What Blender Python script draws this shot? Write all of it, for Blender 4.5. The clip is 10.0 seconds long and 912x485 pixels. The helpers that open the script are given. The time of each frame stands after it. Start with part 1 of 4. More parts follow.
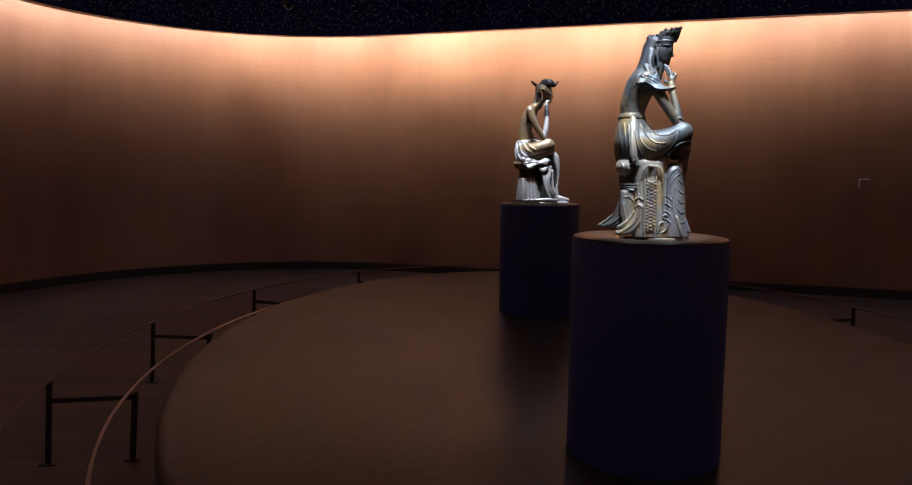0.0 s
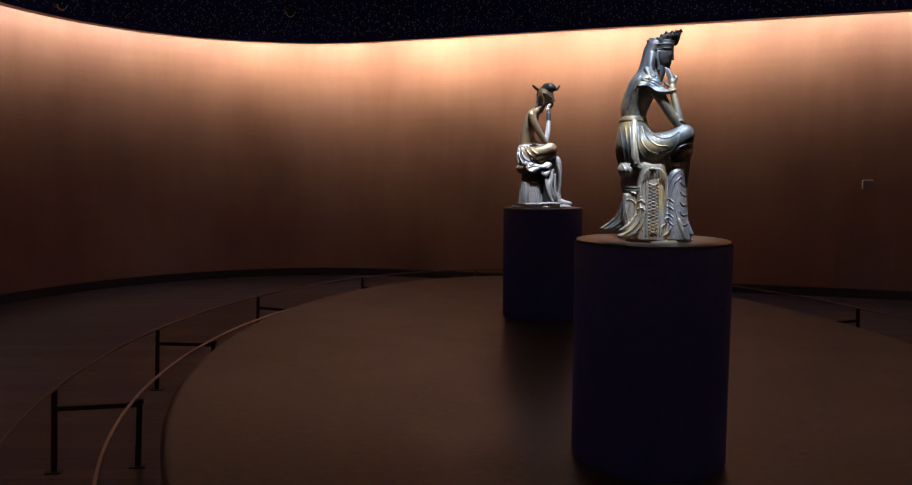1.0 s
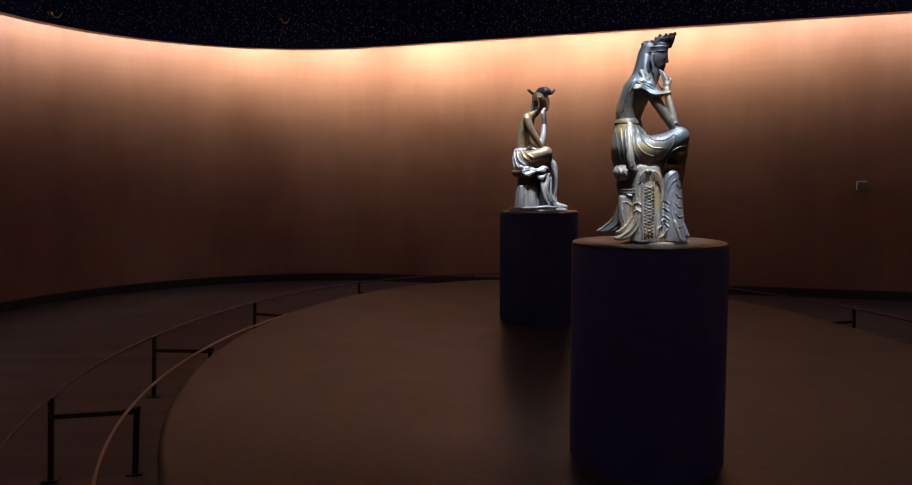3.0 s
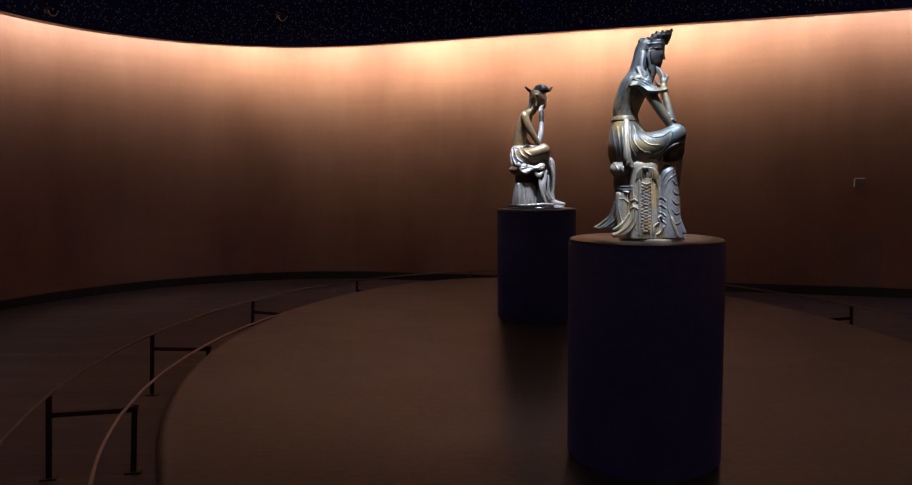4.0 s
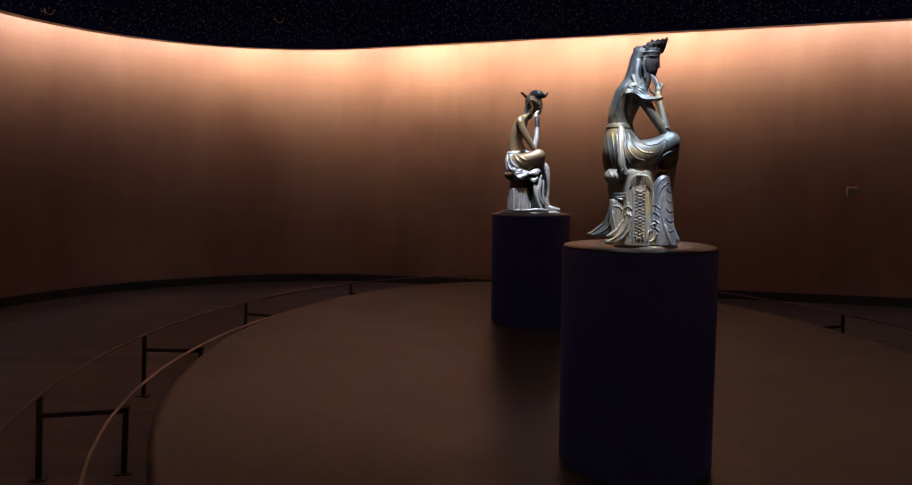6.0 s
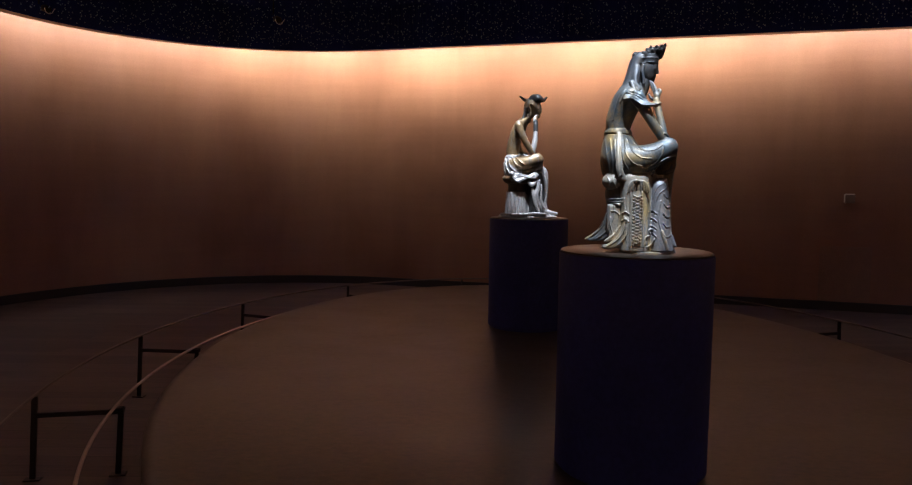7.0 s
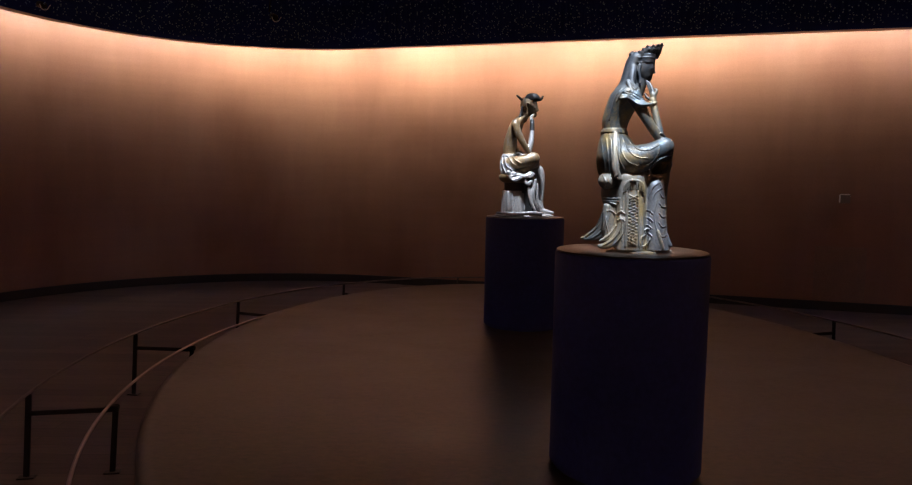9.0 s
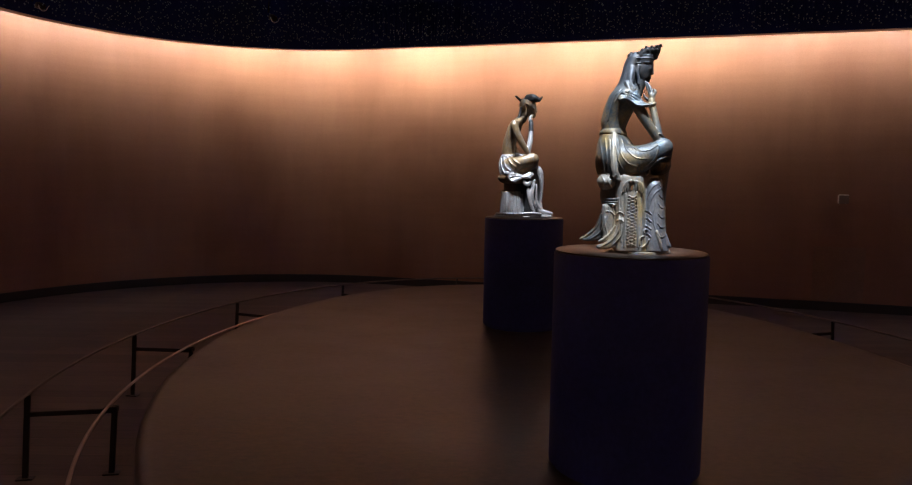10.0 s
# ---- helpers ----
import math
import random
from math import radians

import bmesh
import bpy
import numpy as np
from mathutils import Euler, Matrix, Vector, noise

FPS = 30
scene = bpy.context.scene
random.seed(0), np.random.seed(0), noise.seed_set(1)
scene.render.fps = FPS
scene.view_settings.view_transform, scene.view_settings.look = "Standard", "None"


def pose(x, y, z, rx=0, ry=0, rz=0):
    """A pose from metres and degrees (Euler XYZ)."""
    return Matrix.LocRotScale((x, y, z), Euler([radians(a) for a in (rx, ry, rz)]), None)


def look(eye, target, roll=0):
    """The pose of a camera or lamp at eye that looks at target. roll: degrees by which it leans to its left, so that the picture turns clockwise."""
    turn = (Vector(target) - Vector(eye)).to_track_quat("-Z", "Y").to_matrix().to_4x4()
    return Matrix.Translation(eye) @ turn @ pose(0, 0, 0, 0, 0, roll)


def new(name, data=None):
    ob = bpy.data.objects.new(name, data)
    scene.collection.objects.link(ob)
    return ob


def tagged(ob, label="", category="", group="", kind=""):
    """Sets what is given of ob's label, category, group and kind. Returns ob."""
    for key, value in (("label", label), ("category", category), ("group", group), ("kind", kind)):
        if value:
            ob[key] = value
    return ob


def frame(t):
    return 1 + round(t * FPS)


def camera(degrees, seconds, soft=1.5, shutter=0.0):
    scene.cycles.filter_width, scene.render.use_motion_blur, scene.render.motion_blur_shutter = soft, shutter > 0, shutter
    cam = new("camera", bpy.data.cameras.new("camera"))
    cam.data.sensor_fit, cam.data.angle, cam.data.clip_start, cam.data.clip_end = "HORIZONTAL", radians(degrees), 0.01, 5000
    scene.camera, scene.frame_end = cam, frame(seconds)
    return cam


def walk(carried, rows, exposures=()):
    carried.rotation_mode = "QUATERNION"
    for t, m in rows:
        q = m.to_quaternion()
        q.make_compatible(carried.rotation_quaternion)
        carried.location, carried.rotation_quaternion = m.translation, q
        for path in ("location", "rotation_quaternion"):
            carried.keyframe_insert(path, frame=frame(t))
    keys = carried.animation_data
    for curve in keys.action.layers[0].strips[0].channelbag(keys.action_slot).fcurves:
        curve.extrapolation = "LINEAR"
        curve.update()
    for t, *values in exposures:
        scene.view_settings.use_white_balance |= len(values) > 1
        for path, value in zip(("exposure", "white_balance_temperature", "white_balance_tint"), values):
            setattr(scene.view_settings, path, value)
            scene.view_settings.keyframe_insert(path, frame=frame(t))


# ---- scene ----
# ---- camera ----
cam = camera(65.45, 10.0, soft=1.2)
walk(cam, [
    (0.0, pose(0.002, 0.007, 1.627, 84.05, -0.60, 0.03)),
    (0.5, pose(0.006, 0.004, 1.626, 84.25, -0.26, 0.11)),
    (1.0, pose(0.004, 0.002, 1.626, 84.45, -0.03, 0.24)),
    (1.5, pose(0.001, 0.005, 1.625, 84.57, 0.14, 0.18)),
    (2.0, pose(0.000, 0.004, 1.623, 84.72, 0.24, 0.09)),
    (2.5, pose(0.000, 0.000, 1.623, 84.88, 0.32, 0.00)),
    (4.0, pose(0.007, -0.003, 1.619, 84.67, 0.53, -0.24)),
    (4.5, pose(0.004, -0.005, 1.621, 84.66, 0.42, -0.33)),
    (5.0, pose(0.004, -0.005, 1.623, 84.79, 0.24, -0.53)),
    (5.5, pose(0.006, -0.008, 1.624, 84.87, 0.06, -0.58)),
    (7.0, pose(0.010, -0.010, 1.628, 85.18, -0.75, -0.75)),
    (7.5, pose(0.012, -0.009, 1.631, 85.23, -0.95, -0.76)),
    (8.0, pose(0.012, -0.006, 1.629, 85.12, -0.97, -0.83)),
    (8.5, pose(0.011, -0.008, 1.629, 85.07, -0.95, -0.92)),
    (9.0, pose(0.011, -0.009, 1.629, 85.07, -0.99, -1.04)),
    (9.5, pose(0.011, -0.010, 1.629, 85.13, -0.99, -1.13)),
    (10.0, pose(0.011, -0.010, 1.629, 85.13, -0.95, -1.12)),
])

# ---- world and light ----
world = bpy.data.worlds.new("world")
scene.world = world
world.use_nodes = True
world.node_tree.nodes["Background"].inputs["Color"].default_value = (0.0, 0.0, 0.0, 1)
world.node_tree.nodes["Background"].inputs["Strength"].default_value = 0.0
scene.view_settings.exposure = 0.0
COVE_POWER = 44.0
COVE_TOP_POWER = 112.0
COOL = (0.72, 0.83, 1.0)


def spot(name, eye, target, watts, degrees, blend=0.35, size=0.03, colour=COOL):
    data = bpy.data.lights.new(name, "SPOT")
    data.energy, data.spot_size, data.spot_blend, data.shadow_soft_size, data.color = watts, radians(degrees), blend, size, colour
    ob = new(name, data)
    ob.matrix_world = look(eye, target)
    return ob


# main sizes of the place
PLAT_TOP = 0.487
# pedestals: x, y, top, radius
PED_1 = (0.771, 2.812, 1.366, 0.303)
PED_2 = (0.670, 5.648, 1.358, 0.312)
CEIL_Z = 3.50
COVE_GAP = 0.85

for px, py, top, _ in (PED_1, PED_2):
    for dx, dy, watts, cone, aim in ((-0.26, -1.10, 800, 11.4, 0.25), (0.40, -0.32, 300, 11.2, 0.08), (-0.42, -0.20, 180, 11.2, 0.08), (0.80, -0.35, 150, 4.6, 0.76)):
        spot("statue_spot", (px + dx, py + dy, 3.95), (px, py, top + aim), watts, cone, 0.4, 0.03)



# ---- materials ----
def nodes_of(name):
    m = bpy.data.materials.new(name)
    m.use_nodes = True
    t = m.node_tree
    return m, t, t.nodes["Principled BSDF"], t.nodes.new, t.links.new


def ramp(t, stops):
    n = t.nodes.new("ShaderNodeValToRGB")
    e = n.color_ramp.elements
    while len(e) < len(stops):
        e.new(0.5)
    for i, (p, c) in enumerate(stops):
        e[i].position = p
        e[i].color = (*c, 1)
    return n


def noise_tex(t, scale, detail=6, rough=0.6, stretch=None, distortion=0.0, coords="Object"):
    co = t.nodes.new("ShaderNodeTexCoord")
    mp = t.nodes.new("ShaderNodeMapping")
    if stretch:
        mp.inputs["Scale"].default_value = stretch
    n = t.nodes.new("ShaderNodeTexNoise")
    n.inputs["Scale"].default_value = scale
    n.inputs["Detail"].default_value = detail
    n.inputs["Roughness"].default_value = rough
    n.inputs["Distortion"].default_value = distortion
    t.links.new(co.outputs[coords], mp.inputs["Vector"])
    t.links.new(mp.outputs["Vector"], n.inputs["Vector"])
    return n


def mixed(t, fac, a, b, kind="MIX"):
    n = t.nodes.new("ShaderNodeMix")
    n.data_type = "RGBA"
    n.blend_type = kind
    for sock, v in (("Factor", fac), ("A", a), ("B", b)):
        i = [s for s in n.inputs if s.name == sock and s.type == ("VALUE" if sock == "Factor" else "RGBA")][0]
        if isinstance(v, (int, float)):
            i.default_value = v
        elif isinstance(v, tuple):
            i.default_value = (*v, 1)
        else:
            t.links.new(v, i)
    return [o for o in n.outputs if o.type == "RGBA"][0]


def bump(t, p, height, strength, distance):
    b = t.nodes.new("ShaderNodeBump")
    b.inputs["Strength"].default_value = strength
    b.inputs["Distance"].default_value = distance
    t.links.new(height, b.inputs["Height"])
    t.links.new(b.outputs["Normal"], p.inputs["Normal"])
    return b


def surface(name, stops, scale, stretch=None, rough=0.5, metal=0.0, grain=80.0, relief=0.15, depth=0.002, coat=0.0, rough_var=0.15, spec=0.5, contrast=0.2):
    """Two scales of noise: broad stains through a colour ramp, and fine grain in tone and relief."""
    m, t, p, add, link = nodes_of(name)
    broad = noise_tex(t, scale, 5, 0.6, stretch, 0.3)
    cr = ramp(t, stops)
    link(broad.outputs["Fac"], cr.inputs["Fac"])
    fine = noise_tex(t, grain, 8, 0.65, stretch)
    fr = ramp(t, [(0.3, (1 - contrast,) * 3), (0.7, (1 + contrast * 0.7,) * 3)])
    link(fine.outputs["Fac"], fr.inputs["Fac"])
    link(mixed(t, 1.0, cr.outputs["Color"], fr.outputs["Color"], "MULTIPLY"), p.inputs["Base Color"])
    rr = add("ShaderNodeMapRange")
    rr.inputs["To Min"].default_value = max(rough - rough_var, 0.05)
    rr.inputs["To Max"].default_value = min(rough + rough_var, 1.0)
    link(broad.outputs["Fac"], rr.inputs["Value"])
    link(rr.outputs["Result"], p.inputs["Roughness"])
    p.inputs["Metallic"].default_value = metal
    p.inputs["Specular IOR Level"].default_value = spec
    p.inputs["Coat Weight"].default_value = coat
    bump(t, p, fine.outputs["Fac"], relief, depth)
    return m


def plaster():
    m, t, p, add, link = nodes_of("clay_plaster")
    broad = noise_tex(t, 0.7, 3, 0.45, (1, 1, 0.8), 0.2)
    cr = ramp(t, [(0.30, (0.206, 0.112, 0.084)), (0.50, (0.256, 0.147, 0.110)), (0.70, (0.292, 0.174, 0.132))])
    link(broad.outputs["Fac"], cr.inputs["Fac"])
    layers = noise_tex(t, 2.2, 6, 0.65, (0.35, 0.35, 6.0), 0.2)
    lr = ramp(t, [(0.3, (0.965, 0.96, 0.955)), (0.7, (1.03, 1.03, 1.03))])
    link(layers.outputs["Fac"], lr.inputs["Fac"])
    c = mixed(t, 1.0, cr.outputs["Color"], lr.outputs["Color"], "MULTIPLY")
    # upright streaks put in the colour for the uneven wash below the lamps
    wash_streaks = noise_tex(t, 3.0, 5, 0.6, (1.3, 1.3, 0.2), 0.4)
    kr = ramp(t, [(0.3, (0.94, 0.93, 0.925)), (0.7, (1.035, 1.03, 1.03))])
    link(wash_streaks.outputs["Fac"], kr.inputs["Fac"])
    c = mixed(t, 1.0, c, kr.outputs["Color"], "MULTIPLY")
    grit = noise_tex(t, 60, 8, 0.7)
    gr = ramp(t, [(0.3, (0.91, 0.905, 0.905)), (0.7, (1.05, 1.05, 1.05))])
    link(grit.outputs["Fac"], gr.inputs["Fac"])
    link(mixed(t, 1.0, c, gr.outputs["Color"], "MULTIPLY"), p.inputs["Base Color"])
    p.inputs["Roughness"].default_value = 0.9
    p.inputs["Specular IOR Level"].default_value = 0.15
    bump(t, p, grit.outputs["Fac"], 0.35, 0.004)
    return m


def boards(name, dark, light, width, rough, gap=0.35, spec=0.5):
    """Long boards along x with grain; tone varies board by board."""
    m, t, p, add, link = nodes_of(name)
    co = add("ShaderNodeTexCoord")
    br = add("ShaderNodeTexBrick")
    br.offset = 0.37
    br.inputs["Color1"].default_value = (*dark, 1)
    br.inputs["Color2"].default_value = (*light, 1)
    br.inputs["Mortar"].default_value = tuple(v * gap for v in dark) + (1,)
    br.inputs["Scale"].default_value = 1.0
    br.inputs["Mortar Size"].default_value = 0.002
    br.inputs["Brick Width"].default_value = 1.8
    br.inputs["Row Height"].default_value = width
    link(co.outputs["Object"], br.inputs["Vector"])
    g = noise_tex(t, 3.0, 8, 0.65, (1.2, 22, 1), 0.6)
    gr = ramp(t, [(0.3, (0.62, 0.60, 0.58)), (0.7, (1.22, 1.2, 1.18))])
    link(g.outputs["Fac"], gr.inputs["Fac"])
    link(mixed(t, 1.0, br.outputs["Color"], gr.outputs["Color"], "MULTIPLY"), p.inputs["Base Color"])
    p.inputs["Roughness"].default_value = rough
    p.inputs["Specular IOR Level"].default_value = spec
    bump(t, p, g.outputs["Fac"], 0.1, 0.001)
    return m


def emitter(name, colour, strength):
    m, t, p, add, link = nodes_of(name)
    p.inputs["Base Color"].default_value = (0.8, 0.8, 0.8, 1)
    p.inputs["Emission Color"].default_value = (*colour, 1)
    p.inputs["Emission Strength"].default_value = strength
    return m


PLASTER = plaster()
FLOOR = boards("dark_floor_boards", (0.070, 0.053, 0.052), (0.112, 0.083, 0.077), 0.14, 0.5, spec=0.35)
PLATFORM = surface("brown_platform", [(0.3, (0.033, 0.0238, 0.0178)), (0.7, (0.066, 0.0475, 0.0350))], 2.6, (0.7, 1.3, 1), 0.38, grain=38, relief=0.14, contrast=0.6, spec=0.7, rough_var=0.12)
# matt black; the deep blue stands in for the bluish cast of shade
BLACK = surface("black_paint_blue_shade", [(0.3, (0.023, 0.032, 0.170)), (0.7, (0.033, 0.045, 0.222))], 3, None, 0.5, grain=40, relief=0.05, spec=0.12)
DISC = surface("brown_disc", [(0.3, (0.028, 0.017, 0.012)), (0.7, (0.042, 0.026, 0.018))], 6, None, 0.34, grain=90, relief=0.05)
SKIRTING = surface("dark_skirting", [(0.3, (0.008, 0.008, 0.011)), (0.7, (0.014, 0.013, 0.018))], 4, None, 0.6)
RAIL = surface("bronzed_steel", [(0.3, (0.30, 0.245, 0.225)), (0.7, (0.42, 0.35, 0.32))], 9, None, 0.36, 1.0, grain=30, relief=0.0, contrast=0.06, rough_var=0.05)
# same steel as RAIL, darkened for the dimmer surroundings the outer rail reflects
RAIL_SHADED = surface("shaded_bronzed_steel", [(0.3, (0.13, 0.108, 0.10)), (0.7, (0.20, 0.17, 0.16))], 9, None, 0.42, 1.0, grain=30, relief=0.0, contrast=0.06, rough_var=0.05)
POST = surface("black_steel", [(0.3, (0.014, 0.012, 0.013)), (0.7, (0.022, 0.019, 0.020))], 9, None, 0.45, 0.3, grain=120, relief=0.05)
# black paint whose blue base imitates the bluish gloom overhead
CEILING = surface("black_ceiling_blue_shade", [(0.3, (0.026, 0.046, 0.25)), (0.7, (0.036, 0.062, 0.34))], 2, None, 0.9, spec=0.05)
ROD = surface("aluminium_rod", [(0.3, (0.38, 0.58, 0.80)), (0.7, (0.48, 0.70, 0.90))], 5, None, 0.4, 0.2, grain=90, relief=0.02)
LIP = surface("painted_lip", [(0.3, (0.46, 0.30, 0.18)), (0.7, (0.56, 0.38, 0.24))], 3, None, 0.5)
BOX = surface("grey_plastic", [(0.3, (0.74, 0.71, 0.70)), (0.7, (0.82, 0.79, 0.78))], 8, None, 0.45, grain=200, relief=0.03)
PANEL = surface("brown_panel", [(0.3, (0.175, 0.100, 0.075)), (0.7, (0.215, 0.125, 0.092))], 3, None, 0.6)
PLATE = surface("taupe_plastic", [(0.3, (0.13, 0.10, 0.09)), (0.7, (0.17, 0.13, 0.12))], 8, None, 0.5, grain=200, relief=0.03)
RING = surface("steel_ring", [(0.3, (0.9, 0.92, 0.95)), (0.7, (0.95, 0.96, 0.98))], 8, None, 0.3, 0.9, grain=200, relief=0.0)
# the washers are set brightest in the middle of the far wall and behind the visitor
COVES = [emitter("cove_light", (1.0, 0.765, 0.515), COVE_POWER * k) for k in (1.26, 1.06, 0.57, 0.46, 0.54, 0.76)]
# added emitters, not a known lamp, that whiten the top of the wall
COVE_TOPS = [emitter("added_white_strip", (0.98, 1.0, 0.90), COVE_TOP_POWER * k) for k in (0.72, 0.80, 1.0, 1.3)]


# ---- building helpers ----
def obj(name, bm, material, smooth=True):
    me = bpy.data.meshes.new(name)
    bmesh.ops.recalc_face_normals(bm, faces=bm.faces)
    bm.to_mesh(me)
    bm.free()
    me.materials.append(material)
    for poly in me.polygons:
        poly.use_smooth = smooth
    if smooth:
        me.set_sharp_from_angle(angle=radians(38))
    return new(name, me)


def part(name, bm, material, parent, label="", smooth=True):
    ob = obj(name, bm, material, smooth)
    ob.parent = parent
    if label:
        ob["label"] = label
    return ob


def rounded(corners, radii, steps=24):
    """A closed outline of straight runs joined by arcs, counter-clockwise or clockwise as the corners come."""
    out = []
    n = len(corners)
    for i, c in enumerate(corners):
        c = Vector(c)
        a = (Vector(corners[i - 1]) - c).normalized()
        b = (Vector(corners[(i + 1) % n]) - c).normalized()
        half = a.angle(b) / 2
        mid = c + (a + b).normalized() * (radii[i] / math.sin(half))
        s = c + a * (radii[i] / math.tan(half)) - mid
        e = c + b * (radii[i] / math.tan(half)) - mid
        turn = s.angle_signed(e)
        for k in range(steps + 1):
            out.append(mid + (Matrix.Rotation(-turn * k / steps, 2) @ s))
    return dense(out, 0.35)


def dense(pts, step):
    out = []
    for i, p in enumerate(pts):
        q = pts[(i + 1) % len(pts)]
        k = max(1, int((q - p).length / step))
        out += [p + (q - p) * (j / k) for j in range(k)]
    return out


def shifted(pts, d):
    """The closed clockwise outline moved outwards by d."""
    out = []
    for i, p in enumerate(pts):
        t = (pts[(i + 1) % len(pts)] - pts[i - 1]).normalized()
        out.append(p + Vector((-t.y, t.x)) * d)
    return out


def band(rings, closed_profile=False, caps=False):
    """Faces between closed rings of 3D points."""
    bm = bmesh.new()
    vs = [[bm.verts.new(p) for p in r] for r in rings]
    m = len(vs)
    for i in range(m if closed_profile else m - 1):
        a, b = vs[i], vs[(i + 1) % m]
        for k in range(len(a)):
            j = (k + 1) % len(a)
            bm.faces.new((a[k], a[j], b[j], b[k]))
    if caps:
        bm.faces.new(vs[0])
        bm.faces.new(vs[-1])
    return bm


def level(pts, z):
    return [(p[0], p[1], z) for p in pts]


def box(bm, centre, size, turn=0.0, bevel=0.0):
    r = bmesh.ops.create_cube(bm, size=1.0, matrix=Matrix.Translation(centre) @ Matrix.Rotation(turn, 4, "Z") @ Matrix.Diagonal((*size, 1)))
    if bevel:
        es = {e for v in r["verts"] for e in v.link_edges}
        bmesh.ops.bevel(bm, geom=list(es), offset=bevel, segments=2, affect="EDGES")
    return bm


def lathe(profile, seg=96, centre=(0, 0)):
    rings = []
    for r, z in profile:
        rings.append([(centre[0] + r * math.cos(2 * math.pi * k / seg), centre[1] + r * math.sin(2 * math.pi * k / seg), z) for k in range(seg)])
    return band(rings, caps=True)


# ---- the room ----
LIP_LINE = rounded([(-5.09, -3.8), (-5.09, 11.557), (7.04, 7.797), (7.04, -3.8)], [3.055, 3.055, 1.85, 3.055])
WALL_IN = shifted(LIP_LINE, COVE_GAP)
WALL_OUT = shifted(LIP_LINE, COVE_GAP + 0.2)

floor_bm = bmesh.new()
floor_bm.faces.new([floor_bm.verts.new(p) for p in level(WALL_OUT, 0.0)])
low = [floor_bm.verts.new(p) for p in level(WALL_OUT, -0.15)]
floor_bm.faces.new(low)
tagged(obj("floor", floor_bm, FLOOR, False), "dark brown wooden board floor, dimly lit", "floor", kind="structure")

wall = obj("wall_curved", band([level(WALL_IN, 0.0), level(WALL_IN, 4.1), level(WALL_OUT, 4.1), level(WALL_OUT, 0.0)], True), PLASTER)
tagged(wall, "curved reddish-brown clay plaster wall washed by warm light", "wall", kind="structure")

SK = shifted(LIP_LINE, COVE_GAP - 0.015)
skirting = obj("baseboard", band([level(SK, 0.0), level(SK, 0.115), level(shifted(LIP_LINE, COVE_GAP - 0.002), 0.12), level(shifted(LIP_LINE, COVE_GAP - 0.002), 0.0)], True), SKIRTING)
tagged(skirting, "near-black low baseboard along the curved wall", "baseboard", kind="structure")

ceil_bm = bmesh.new()
ceil_bm.faces.new([ceil_bm.verts.new(p) for p in level(WALL_OUT, 4.1)])
ceil_bm.faces.new([ceil_bm.verts.new(p) for p in level(WALL_OUT, 4.25)])
tagged(obj("ceiling", ceil_bm, CEILING, False), "black ceiling above hanging metal rods", "ceiling", kind="structure")

# added unseen ledge behind the fascia that shades the wall's foot; its width and ripple shape the fade
def shield_width(p):
    u = max(0.0, min(1.0, ((p - Vector((-0.3, 10.5))).length - 1.6) / 3.0))
    return 0.103 + 0.031 * u * u * (3 - 2 * u) + 0.006 * math.sin(2.3 * p.x + 1.27)


LIP_A, LIP_B = shifted(LIP_LINE, 0.0), shifted(LIP_LINE, 0.02)
LIP_C = [p + (q - p) * shield_width(p) for p, q in zip(LIP_LINE, shifted(LIP_LINE, 1.0))]
lip = obj("trim", band([level(LIP_A, CEIL_Z), level(LIP_A, 4.1), level(LIP_B, 4.1), level(LIP_B, CEIL_Z + 0.02), level(LIP_C, CEIL_Z + 0.02), level(LIP_C, CEIL_Z)], True), LIP)
lip.data.materials.append(CEILING)
for poly in lip.data.polygons:
    if poly.center.z > CEIL_Z + 0.03:
        poly.material_index = 1
tagged(lip, "thin brown fascia edging the ceiling before the light cove", "trim", kind="structure")

# a warm strip stands behind the fascia and faces the wall; an added whiter one, backed by an added stop, brightens the
# wall's top
def strip(offset, low, high, material, name, lean=0.0):
    bm = bmesh.new()
    line, upper = shifted(LIP_LINE, offset), shifted(LIP_LINE, offset + lean)
    for k in range(len(line)):
        n = (k + 1) % len(line)
        bm.faces.new([bm.verts.new((v.x, v.y, CEIL_Z + z)) for v, z in ((line[k], low), (line[n], low), (upper[n], high), (upper[k], high))])
    ob = obj(name, bm, material[0], False)
    for m in material[1:]:
        ob.data.materials.append(m)
    for poly in ob.data.polygons:
        far_by = (poly.center.xy - Vector((0.2, 10.0))).length
        poly.material_index = min(len(material) - 1, int(far_by / 1.8))
    return ob


cove = strip(0.03, 0.06, 0.22, COVES, "cove_lamp", 0.05)
added_grazer = strip(0.55, 0.165, 0.180, COVE_TOPS, "cove_lamp")
tagged(added_grazer, "added unseen white strip that brightens the top of the wall", "light strip", kind="structure")
# unseen stop, added to block the back of the white strip
BAT_A, BAT_B = shifted(LIP_LINE, 0.52), shifted(LIP_LINE, 0.54)
light_stop = obj("trim", band([level(BAT_A, CEIL_Z + 0.153), level(BAT_A, CEIL_Z + 0.25), level(BAT_B, CEIL_Z + 0.25), level(BAT_B, CEIL_Z + 0.153)], True), CEILING)
tagged(light_stop, "added unseen black stop that keeps the white strip's light off the room", "trim", kind="structure")
